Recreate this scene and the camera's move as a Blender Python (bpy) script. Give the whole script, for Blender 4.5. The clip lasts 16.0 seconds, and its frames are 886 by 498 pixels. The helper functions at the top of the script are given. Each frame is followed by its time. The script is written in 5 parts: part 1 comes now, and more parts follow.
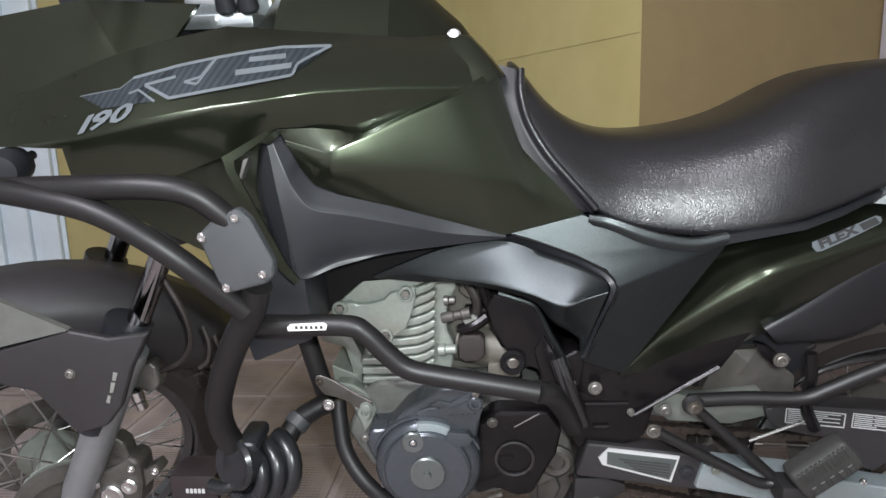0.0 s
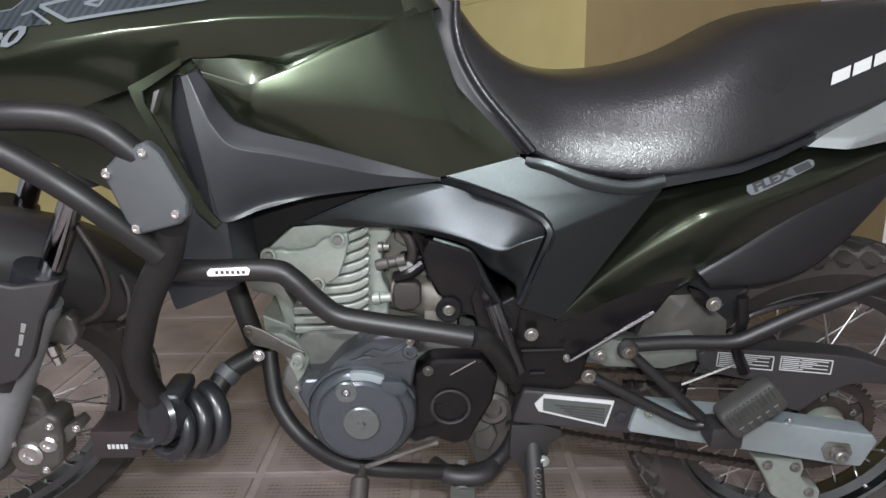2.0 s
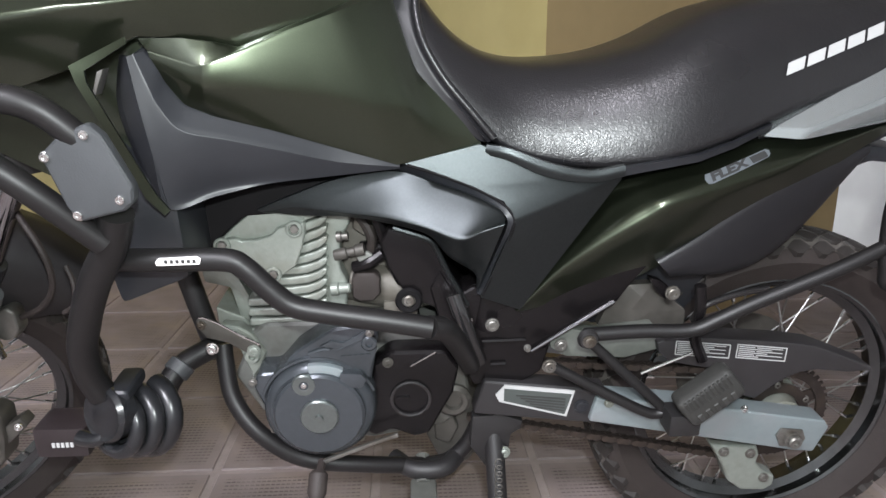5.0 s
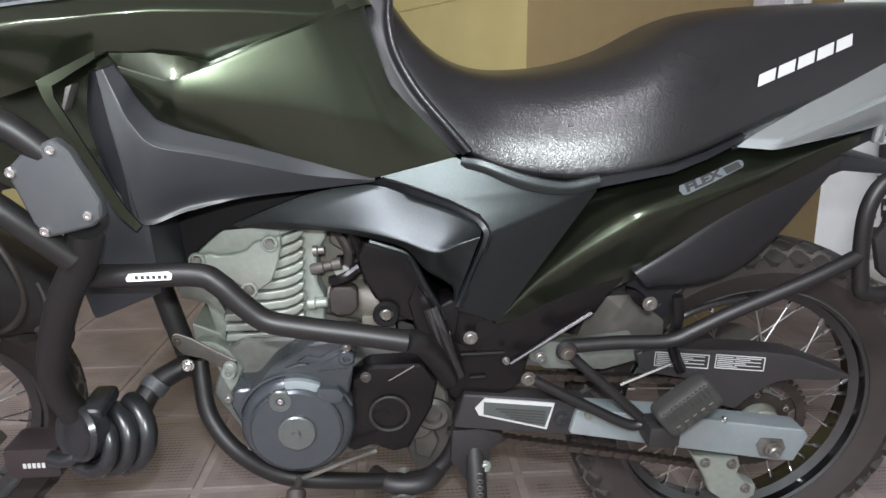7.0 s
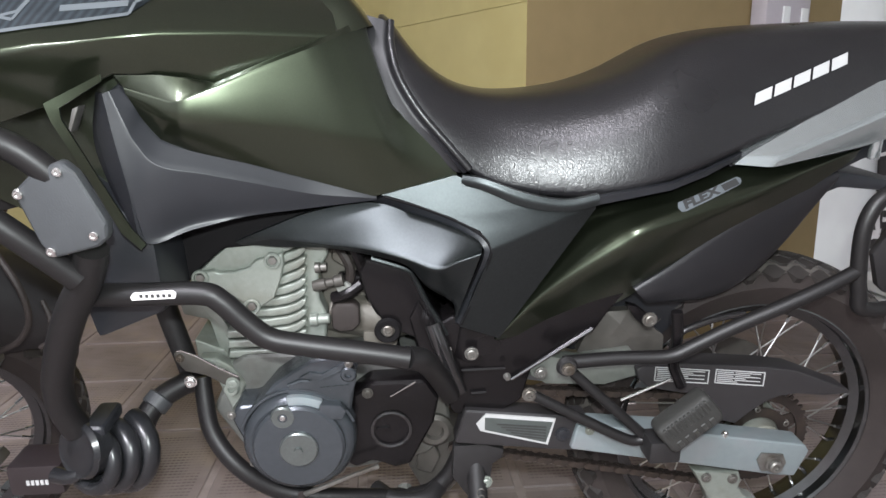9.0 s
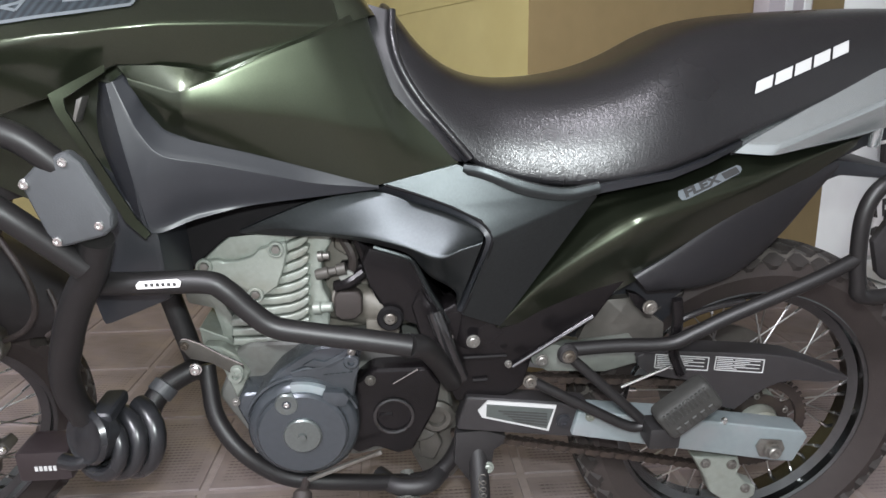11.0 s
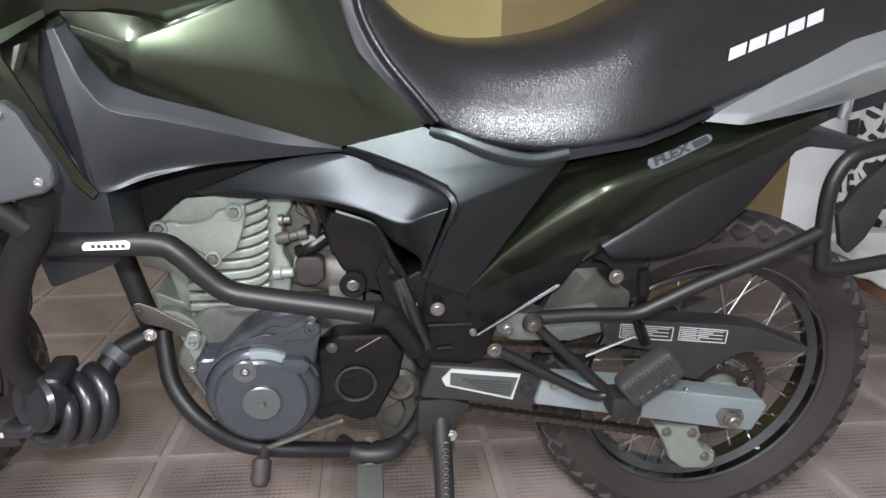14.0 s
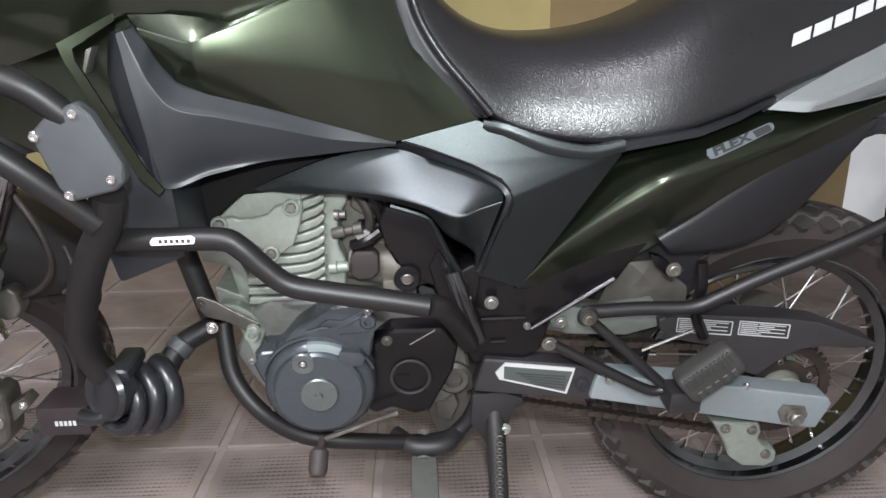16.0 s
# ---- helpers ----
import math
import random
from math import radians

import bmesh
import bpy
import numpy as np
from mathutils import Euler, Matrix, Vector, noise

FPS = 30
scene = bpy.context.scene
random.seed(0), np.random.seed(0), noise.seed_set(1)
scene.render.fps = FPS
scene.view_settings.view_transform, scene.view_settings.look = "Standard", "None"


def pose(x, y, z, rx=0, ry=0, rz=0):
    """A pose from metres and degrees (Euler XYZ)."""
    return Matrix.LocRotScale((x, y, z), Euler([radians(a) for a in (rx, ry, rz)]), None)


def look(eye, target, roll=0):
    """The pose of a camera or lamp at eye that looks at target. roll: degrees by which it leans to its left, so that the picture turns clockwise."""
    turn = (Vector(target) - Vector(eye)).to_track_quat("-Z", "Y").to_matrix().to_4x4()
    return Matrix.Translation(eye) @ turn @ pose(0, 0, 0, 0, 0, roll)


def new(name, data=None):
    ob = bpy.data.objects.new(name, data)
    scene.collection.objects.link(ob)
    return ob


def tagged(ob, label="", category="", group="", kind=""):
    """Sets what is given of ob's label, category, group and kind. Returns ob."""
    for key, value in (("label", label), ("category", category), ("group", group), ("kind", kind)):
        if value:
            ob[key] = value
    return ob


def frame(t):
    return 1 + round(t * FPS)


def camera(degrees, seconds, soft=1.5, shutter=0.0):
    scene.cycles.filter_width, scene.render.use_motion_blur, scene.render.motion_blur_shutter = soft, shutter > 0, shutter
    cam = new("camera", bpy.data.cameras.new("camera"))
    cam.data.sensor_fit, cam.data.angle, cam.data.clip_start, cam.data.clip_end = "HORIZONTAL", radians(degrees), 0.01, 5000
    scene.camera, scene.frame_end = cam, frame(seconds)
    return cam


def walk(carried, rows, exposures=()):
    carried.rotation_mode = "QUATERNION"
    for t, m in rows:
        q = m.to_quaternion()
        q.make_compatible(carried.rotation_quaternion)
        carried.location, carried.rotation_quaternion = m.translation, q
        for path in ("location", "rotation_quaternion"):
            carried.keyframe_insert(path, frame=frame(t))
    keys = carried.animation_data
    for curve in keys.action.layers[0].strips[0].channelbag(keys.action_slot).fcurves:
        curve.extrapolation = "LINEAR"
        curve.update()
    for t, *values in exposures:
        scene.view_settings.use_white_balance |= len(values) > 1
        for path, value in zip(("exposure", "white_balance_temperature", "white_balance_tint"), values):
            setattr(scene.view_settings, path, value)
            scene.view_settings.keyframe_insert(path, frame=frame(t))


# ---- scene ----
cam = camera(67.43, 16.0)
PATH = [  # seconds, x, y, z, yaw, pitch, roll
    (0, -0.0229, -1.0936, 0.8694, 3.86, -10.43, 1.62),
    (0.5, -0.0244, -1.0941, 0.8654, 3.66, -10.76, 1.7),
    (1, -0.0227, -1.0853, 0.8634, 3.08, -11.37, 1.64),
    (1.5, -0.0136, -1.0789, 0.8557, 2.39, -12.44, 2.07),
    (2, -0.0004, -1.0659, 0.8408, -0.21, -13.91, 0.78),
    (2.5, 0.0044, -1.0609, 0.8338, -0.57, -14.43, 2.03),
    (3, 0.0117, -1.0655, 0.8367, -0.72, -13.89, 2.39),
    (3.5, 0.0054, -1.067, 0.8394, -0.35, -12.9, 2.58),
    (4, 0.0073, -1.0622, 0.8376, 0.59, -13.24, 1.73),
    (4.5, 0.0019, -1.0539, 0.8326, -2.4, -14.45, -0.23),
    (7, 0.0208, -1.0523, 0.8293, -4.36, -13.26, 0.39),
    (7.5, 0.018, -1.0586, 0.8355, -4.51, -12.58, 0.32),
    (8, 0.0217, -1.0578, 0.8344, -4.63, -12.61, 0.56),
    (8.5, 0.0197, -1.0574, 0.8381, -4.38, -12.34, 0.5),
    (11, 0.0198, -1.0645, 0.8411, -4.19, -13.35, 0.67),
    (11.5, 0.0242, -1.0556, 0.8434, -3.69, -14.74, 0.9),
    (12, 0.024, -1.0493, 0.8359, -3.03, -15.9, 0.98),
    (12.5, 0.0265, -1.0453, 0.8341, -3.39, -16.49, 1),
    (13, 0.0405, -1.0456, 0.8313, -6.4, -16.4, 0.76),
    (13.5, 0.0511, -1.045, 0.8245, -6.97, -16.32, 0.99),
    (14, 0.0315, -1.0453, 0.8318, -6.27, -16.02, -0.77),
    (14.5, 0.0311, -1.0489, 0.8288, -5.83, -15.98, -0.4),
    (15, 0.0282, -1.0434, 0.8304, -3.56, -16.62, 0.48),
    (15.5, 0.025, -1.0477, 0.8309, -3.09, -16.32, 0.29),
    (16, 0.0189, -1.0468, 0.8299, -2.67, -16.41, 0.61),
]
walk(cam, [(t, pose(x, y, z, 90 + pitch, roll, yaw)) for t, x, y, z, yaw, pitch, roll in PATH], [(0.0, 0.20), (4.5, 0.32), (13.0, 0.40), (16.0, 0.40)])

from mathutils.bvhtree import BVHTree

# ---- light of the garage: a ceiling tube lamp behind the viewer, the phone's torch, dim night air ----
world = bpy.data.worlds.new("night")
scene.world = world
world.use_nodes = True
world.node_tree.nodes["Background"].inputs[0].default_value = (0.75, 0.8, 1.0, 1)
world.node_tree.nodes["Background"].inputs[1].default_value = 0.05


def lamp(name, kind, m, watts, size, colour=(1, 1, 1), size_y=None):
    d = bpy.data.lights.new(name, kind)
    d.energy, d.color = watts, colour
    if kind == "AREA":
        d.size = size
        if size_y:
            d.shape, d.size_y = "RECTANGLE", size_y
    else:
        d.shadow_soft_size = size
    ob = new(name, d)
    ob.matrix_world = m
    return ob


lamp("phone_torch", "POINT", pose(0.03, -1.09, 0.92), 35.0, 0.012, (0.91, 0.975, 0.985))
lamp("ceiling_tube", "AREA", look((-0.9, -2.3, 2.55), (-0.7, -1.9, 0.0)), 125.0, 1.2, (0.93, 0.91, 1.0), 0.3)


# ---- materials ----
def mat(name, base, rough=0.5, metal=0.0, vary=0.12, scale=40.0, bump=0.0, bump_scale=300.0, coat=0.0, spec=0.5, stain=None, stain_scale=6.0):
    m = bpy.data.materials.new(name)
    m.use_nodes = True
    nt = m.node_tree
    b = nt.nodes["Principled BSDF"]
    b.inputs["Metallic"].default_value = metal
    b.inputs["Coat Weight"].default_value = coat
    b.inputs["Coat Roughness"].default_value = 0.12
    b.inputs["Specular IOR Level"].default_value = spec
    co = nt.nodes.new("ShaderNodeTexCoord")
    n1 = nt.nodes.new("ShaderNodeTexNoise")
    n1.inputs["Scale"].default_value, n1.inputs["Detail"].default_value = scale, 6
    nt.links.new(co.outputs["Object"], n1.inputs["Vector"])
    n2 = nt.nodes.new("ShaderNodeTexNoise")
    n2.inputs["Scale"].default_value, n2.inputs["Detail"].default_value = stain_scale, 4
    nt.links.new(co.outputs["Object"], n2.inputs["Vector"])
    r1 = nt.nodes.new("ShaderNodeMix")
    r1.data_type = "RGBA"
    lo = [c * (1 - vary) for c in base]
    hi = [min(1, c * (1 + vary)) for c in base]
    r1.inputs["A"].default_value, r1.inputs["B"].default_value = (*lo, 1), (*hi, 1)
    nt.links.new(n1.outputs["Fac"], r1.inputs["Factor"])
    out = r1.outputs["Result"]
    if stain:
        ramp = nt.nodes.new("ShaderNodeMapRange")
        ramp.inputs["From Min"].default_value, ramp.inputs["From Max"].default_value = 0.48, 0.7
        nt.links.new(n2.outputs["Fac"], ramp.inputs["Value"])
        r2 = nt.nodes.new("ShaderNodeMix")
        r2.data_type = "RGBA"
        r2.inputs["B"].default_value = (*stain, 1)
        nt.links.new(ramp.outputs["Result"], r2.inputs["Factor"])
        nt.links.new(out, r2.inputs["A"])
        out = r2.outputs["Result"]
    nt.links.new(out, b.inputs["Base Color"])
    rr = nt.nodes.new("ShaderNodeMapRange")
    rr.inputs["To Min"].default_value, rr.inputs["To Max"].default_value = max(0.02, rough - 0.07), min(1, rough + 0.07)
    nt.links.new(n2.outputs["Fac"], rr.inputs["Value"])
    nt.links.new(rr.outputs["Result"], b.inputs["Roughness"])
    if bump:
        n3 = nt.nodes.new("ShaderNodeTexNoise")
        n3.inputs["Scale"].default_value, n3.inputs["Detail"].default_value = bump_scale, 3
        nt.links.new(co.outputs["Object"], n3.inputs["Vector"])
        bp = nt.nodes.new("ShaderNodeBump")
        bp.inputs["Strength"].default_value, bp.inputs["Distance"].default_value = bump, 0.001
        nt.links.new(n3.outputs["Fac"], bp.inputs["Height"])
        nt.links.new(bp.outputs["Normal"], b.inputs["Normal"])
    return m


def leather():
    m = mat("seat_leather", (0.0105, 0.0102, 0.0112), 0.29, spec=0.5, bump=0.0)
    nt = m.node_tree
    co = nt.nodes.new("ShaderNodeTexCoord")
    v = nt.nodes.new("ShaderNodeTexVoronoi")
    v.inputs["Scale"].default_value = 235
    warp = nt.nodes.new("ShaderNodeTexNoise")
    warp.inputs["Scale"].default_value = 90
    wide = nt.nodes.new("ShaderNodeMapping")
    wide.inputs["Scale"].default_value = (0.55, 1.0, 1.25)
    add = nt.nodes.new("ShaderNodeMix")
    add.data_type = "VECTOR"
    add.inputs["Factor"].default_value = 0.04
    nt.links.new(co.outputs["Object"], wide.inputs["Vector"])
    nt.links.new(wide.outputs["Vector"], add.inputs["A"])
    nt.links.new(co.outputs["Object"], warp.inputs["Vector"])
    nt.links.new(warp.outputs["Color"], add.inputs["B"])
    nt.links.new(add.outputs["Result"], v.inputs["Vector"])
    bp = nt.nodes.new("ShaderNodeBump")
    bp.inputs["Strength"].default_value, bp.inputs["Distance"].default_value = 0.19, 0.0010
    nt.links.new(v.outputs["Distance"], bp.inputs["Height"])
    nt.links.new(bp.outputs["Normal"], nt.nodes["Principled BSDF"].inputs["Normal"])
    return m


GREEN = mat("dark_green_paint", (0.0372, 0.0452, 0.0290), 0.30, metal=0.9, vary=0.25, scale=900, coat=0.6)
BLACKP = mat("satin_black_plastic", (0.0150, 0.0162, 0.0192), 0.40, spec=0.42, vary=0.15, scale=60, bump=0.05, bump_scale=900)
GREYP = mat("satin_grey_plastic", (0.0355, 0.0402, 0.0412), 0.34, metal=0.85, vary=0.2, scale=300, bump=0.15, bump_scale=900)
TUBE = mat("black_powder_coat", (0.0115, 0.0108, 0.0112), 0.55, vary=0.2, scale=80, bump=0.1, bump_scale=500)
BLACKT = mat("satin_black_tube_paint", (0.0080, 0.0074, 0.0076), 0.46, spec=0.38, vary=0.2, scale=80, bump=0.06, bump_scale=500)
RUBBER = mat("tyre_rubber", (0.0215, 0.0158, 0.0143), 0.66, vary=0.3, scale=50, bump=0.4, bump_scale=250, stain=(0.028, 0.022, 0.019), stain_scale=9)
ALLOY = mat("cast_alloy", (0.245, 0.27, 0.24), 0.43, metal=0.4, vary=0.15, scale=120, bump=0.3, bump_scale=420, stain=(0.17, 0.17, 0.14), stain_scale=14)
DARKALLOY = mat("grey_engine_paint", (0.060, 0.068, 0.076), 0.25, metal=0.5, vary=0.15, scale=120, bump=0.15, bump_scale=500)
SILVER = mat("silver_paint", (0.40, 0.435, 0.44), 0.2, metal=0.8, vary=0.08, scale=500, coat=0.3)
SWING = mat("pale_silver_swingarm", (0.245, 0.29, 0.30), 0.42, metal=0.45, vary=0.1, scale=90, stain=(0.27, 0.29, 0.30), stain_scale=12)
GRIME = mat("grimy_cast_metal", (0.075, 0.07, 0.062), 0.5, metal=0.4, vary=0.3, scale=60)
PLATE = mat("dusty_grey_powder_coat", (0.040, 0.043, 0.046), 0.48, vary=0.15, scale=60, bump=0.15, bump_scale=500)
CAP = mat("worn_bare_metal", (0.135, 0.15, 0.145), 0.32, metal=0.7, vary=0.2, scale=200)
CHROME = mat("bright_steel", (0.62, 0.62, 0.61), 0.25, metal=1.0, vary=0.1, scale=90)
STEEL = mat("dull_steel", (0.21, 0.205, 0.19), 0.45, metal=0.8, vary=0.25, scale=70, stain=(0.09, 0.075, 0.06), stain_scale=20)
SEAT = leather()
SEALR = mat("matt_black_seal", (0.006, 0.0055, 0.006), 0.8, vary=0.2, spec=0.15)
MATTP = mat("dusty_black_plastic", (0.019, 0.0175, 0.0185), 0.55, vary=0.2, scale=40, bump=0.1, bump_scale=500)
DUSTYG = mat("dusty_grey_plastic", (0.16, 0.165, 0.15), 0.6, vary=0.2)
FENDP = mat("satin_dark_lilac_plastic", (0.0074, 0.0073, 0.0088), 0.50, vary=0.15, scale=60, bump=0.05, bump_scale=900)
PAINT = mat("gloss_black_paint", (0.012, 0.0115, 0.012), 0.16, vary=0.2, coat=0.6)
OILY = mat("oily_dark_steel", (0.034, 0.027, 0.024), 0.45, metal=0.5, vary=0.3, scale=60, stain=(0.06, 0.045, 0.035), stain_scale=25)
GREYRUB = mat("grey_rubber", (0.024, 0.024, 0.022), 0.62, vary=0.25, scale=60, bump=0.3, bump_scale=300)
PEGR = mat("dusty_grey_rubber_and_lit_facet", (0.072, 0.074, 0.066), 0.65, vary=0.25, scale=60, bump=0.3, bump_scale=300)
OLIVE = mat("dusty_olive_casting", (0.105, 0.098, 0.082), 0.55, metal=0.2, vary=0.25, scale=60, bump=0.2, bump_scale=300, stain=(0.06, 0.05, 0.04), stain_scale=25)
CASE = mat("grimy_alloy_case", (0.13, 0.135, 0.125), 0.5, metal=0.3, vary=0.2, scale=70, bump=0.3, bump_scale=300, stain=(0.07, 0.065, 0.055), stain_scale=16)
GLOSS = mat("gloss_black_plastic", (0.006, 0.0052, 0.0056), 0.26, spec=0.24, vary=0.3, scale=50, bump=0.1, bump_scale=400)
WHITE = mat("white_print", (0.42, 0.425, 0.42), 0.5, vary=0.05)
REFLECT = mat("reflective_white", (0.85, 0.83, 0.82), 0.3, vary=0.04, coat=0.5)
BARS = mat("dark_print", (0.03, 0.03, 0.03), 0.5)
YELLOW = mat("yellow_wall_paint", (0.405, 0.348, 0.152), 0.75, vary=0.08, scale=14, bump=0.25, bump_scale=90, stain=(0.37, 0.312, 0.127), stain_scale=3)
# darker copy of the yellow: the pillar front's shade is put into its colour
YELLOW_SHADED = mat("shaded_yellow_wall_paint", (0.225, 0.166, 0.076), 0.8, vary=0.1, scale=14, bump=0.25, bump_scale=90)
PALE = mat("pale_wall_paint", (0.84, 0.87, 0.86), 0.75, vary=0.06, scale=10, bump=0.2, bump_scale=90)
SHUTTER = mat("pale_blue_steel", (0.66, 0.75, 0.80), 0.45, vary=0.08, scale=12)
TILE = mat("brown_floor_tile", (0.235, 0.195, 0.190), 0.6, vary=0.18, scale=25, bump=0.3, bump_scale=150, stain=(0.285, 0.232, 0.20), stain_scale=7)


def ribs(m, pitch=0.0125, side=0.345, border=0.030):
    """Rows of short moulded dashes, worn away in patches, inside a smooth border on each tile."""
    nt = m.node_tree
    link = nt.links.new

    def node(kind, **kw):
        n = nt.nodes.new(kind)
        for k, v in kw.items():
            n.inputs[k].default_value = v
        return n

    def math_node(op, a, b=None):
        n = nt.nodes.new("ShaderNodeMath")
        n.operation = op
        for k, v in enumerate((a, b)):
            if v is None:
                continue
            if isinstance(v, (int, float)):
                n.inputs[k].default_value = v
            else:
                link(v, n.inputs[k])
        return n.outputs[0]

    co = node("ShaderNodeTexCoord")
    row = node("ShaderNodeTexWave", **{"Scale": 0.314 / pitch, "Distortion": 0.25, "Detail": 1.0})
    row.bands_direction = "Y"
    dash = node("ShaderNodeTexWave", **{"Scale": 0.314 / 0.0105, "Distortion": 1.2, "Detail": 2.0})
    dash.bands_direction = "X"
    worn = node("ShaderNodeTexNoise", **{"Scale": 9.0, "Detail": 3.0})
    for n in (row, dash, worn):
        link(co.outputs["Object"], n.inputs["Vector"])
    low = node("ShaderNodeMapRange", **{"From Min": 0.10, "From Max": 0.55, "To Min": 1.0, "To Max": 0.0})
    link(row.outputs["Fac"], low.inputs["Value"])
    gap = node("ShaderNodeMapRange", **{"From Min": 0.15, "From Max": 0.5, "To Min": 0.35, "To Max": 1.0})
    link(dash.outputs["Fac"], gap.inputs["Value"])
    fade = node("ShaderNodeMapRange", **{"From Min": 0.38, "From Max": 0.58, "To Min": 0.12, "To Max": 1.0})
    link(worn.outputs["Fac"], fade.inputs["Value"])
    xyz = node("ShaderNodeSeparateXYZ")
    link(co.outputs["Object"], xyz.inputs[0])
    mask = math_node("MULTIPLY", low.outputs["Result"], gap.outputs["Result"])
    mask = math_node("MULTIPLY", mask, fade.outputs["Result"])
    for axis in "XY":
        wrapped = math_node("FLOORED_MODULO", xyz.outputs[axis], side)
        off = math_node("ABSOLUTE", math_node("SUBTRACT", wrapped, side / 2 + 0.009))
        mask = math_node("MULTIPLY", mask, math_node("LESS_THAN", off, side / 2 - border))
    b = nt.nodes["Principled BSDF"]
    bp = node("ShaderNodeBump", **{"Strength": 0.35, "Distance": 0.003})
    bp.invert = True
    link(mask, bp.inputs["Height"])
    link(bp.outputs["Normal"], b.inputs["Normal"])
    old = b.inputs["Base Color"].links[0].from_socket
    mix = nt.nodes.new("ShaderNodeMix")
    mix.data_type, mix.blend_type = "RGBA", "MULTIPLY"
    link(mask, mix.inputs["Factor"])
    link(old, mix.inputs["A"])
    mix.inputs["B"].default_value = (0.40, 0.37, 0.36, 1)
    link(mix.outputs["Result"], b.inputs["Base Color"])


ribs(TILE)
GROUT = mat("grey_grout", (0.31, 0.262, 0.248), 0.85, vary=0.2, scale=60)
CEIL = mat("grey_ceiling_plaster", (0.55, 0.53, 0.52), 0.8)
MAROON = mat("dark_maroon_plastic", (0.020, 0.015, 0.016), 0.4, vary=0.15)


# ---- mesh helpers ----
def finish(bm, sharp=32):
    bmesh.ops.recalc_face_normals(bm, faces=bm.faces)
    for f in bm.faces:
        f.smooth = True
    for e in bm.edges:
        if len(e.link_faces) == 2:
            e.smooth = e.calc_face_angle(0) < radians(sharp)
    return bm


def part(name, bm, material, parent=None, label="", sharp=32):
    finish(bm, sharp)
    me = bpy.data.meshes.new(name)
    bm.to_mesh(me)
    bm.free()
    me.materials.append(material)
    ob = new(name, me)
    if parent:
        ob.parent = parent
    if label:
        ob["label"] = label
    return ob


def bevelled(bm, width, segments=2, angle=25):
    if width:
        es = [e for e in bm.edges if len(e.link_faces) == 2 and e.calc_face_angle(0) > radians(angle)]
        bmesh.ops.bevel(bm, geom=es, offset=width, segments=segments, profile=0.6, affect="EDGES", clamp_overlap=True)
    return bm


def spline(points, n=6):
    """Catmull-Rom through the points."""
    p = [Vector(q) for q in points]
    p = [2 * p[0] - p[1]] + p + [2 * p[-1] - p[-2]]
    out = []
    for i in range(1, len(p) - 2):
        for k in range(n):
            t = k / n
            a, b, c, d = p[i - 1], p[i], p[i + 1], p[i + 2]
            out.append(0.5 * (2 * b + (c - a) * t + (2 * a - 5 * b + 4 * c - d) * t * t + (3 * b - a - 3 * c + d) * t ** 3))
    out.append(p[-2])
    return out


def tube(points, r, seg=12, n=6, smooth=True, r_end=None):
    ps = spline(points, n) if smooth and len(points) > 2 else [Vector(q) for q in points]
    bm = bmesh.new()
    rings = []
    up = Vector((0, 1, 0.01))
    for i, p in enumerate(ps):
        d = (ps[min(i + 1, len(ps) - 1)] - ps[max(i - 1, 0)]).normalized()
        s = d.cross(up)
        if s.length < 1e-3:
            s = d.cross(Vector((1, 0, 0)))
        s.normalize()
        up = s.cross(d).normalized()
        rr = r if r_end is None else r + (r_end - r) * i / (len(ps) - 1)
        rings.append([bm.verts.new(p + rr * (math.cos(a) * s + math.sin(a) * up)) for a in (2 * math.pi * k / seg for k in range(seg))])
    for a, b in zip(rings, rings[1:]):
        for k in range(seg):
            bm.faces.new((a[k], a[(k + 1) % seg], b[(k + 1) % seg], b[k]))
    bm.faces.new(rings[0][::-1])
    bm.faces.new(rings[-1])
    return bm


def lathe(profile, centre, seg=40, axis=(0, 1, 0), closed=False):
    """Turns (radius, along) about the axis through centre."""
    bm = bmesh.new()
    rot = Vector((0, 0, 1)).rotation_difference(Vector(axis)).to_matrix()
    c = Vector(centre)
    rings = []
    for r, h in profile:
        rings.append([bm.verts.new(c + rot @ Vector((r * math.cos(2 * math.pi * k / seg), r * math.sin(2 * math.pi * k / seg), h))) for k in range(seg)])
    pairs = list(zip(rings, rings[1:] + ([rings[0]] if closed else [])))
    for a, b in pairs[: len(profile) if closed else len(profile) - 1]:
        for k in range(seg):
            bm.faces.new((a[k], a[(k + 1) % seg], b[(k + 1) % seg], b[k]))
    if not closed:
        bm.faces.new(rings[0][::-1])
        bm.faces.new(rings[-1])
    bmesh.ops.remove_doubles(bm, verts=bm.verts, dist=1e-5)
    return bm


def prism(outline, y0, y1, bevel=0.0, segments=2):
    """A plate of outline (x, z) between two depths."""
    bm = bmesh.new()
    a = [bm.verts.new((x, y0, z)) for x, z in outline]
    b = [bm.verts.new((x, y1, z)) for x, z in outline]
    bm.faces.new(a)
    bm.faces.new(b[::-1])
    for i in range(len(a)):
        j = (i + 1) % len(a)
        bm.faces.new((a[i], b[i], b[j], a[j]))
    bmesh.ops.recalc_face_normals(bm, faces=bm.faces)
    return bevelled(bm, bevel, segments)


def block(x0, x1, y0, y1, z0, z1, bevel=0.0, m=None, segments=2):
    bm = prism([(x0, z0), (x1, z0), (x1, z1), (x0, z1)], y0, y1, bevel, segments)
    if m is not None:
        bmesh.ops.transform(bm, matrix=m, verts=bm.verts)
    return bm


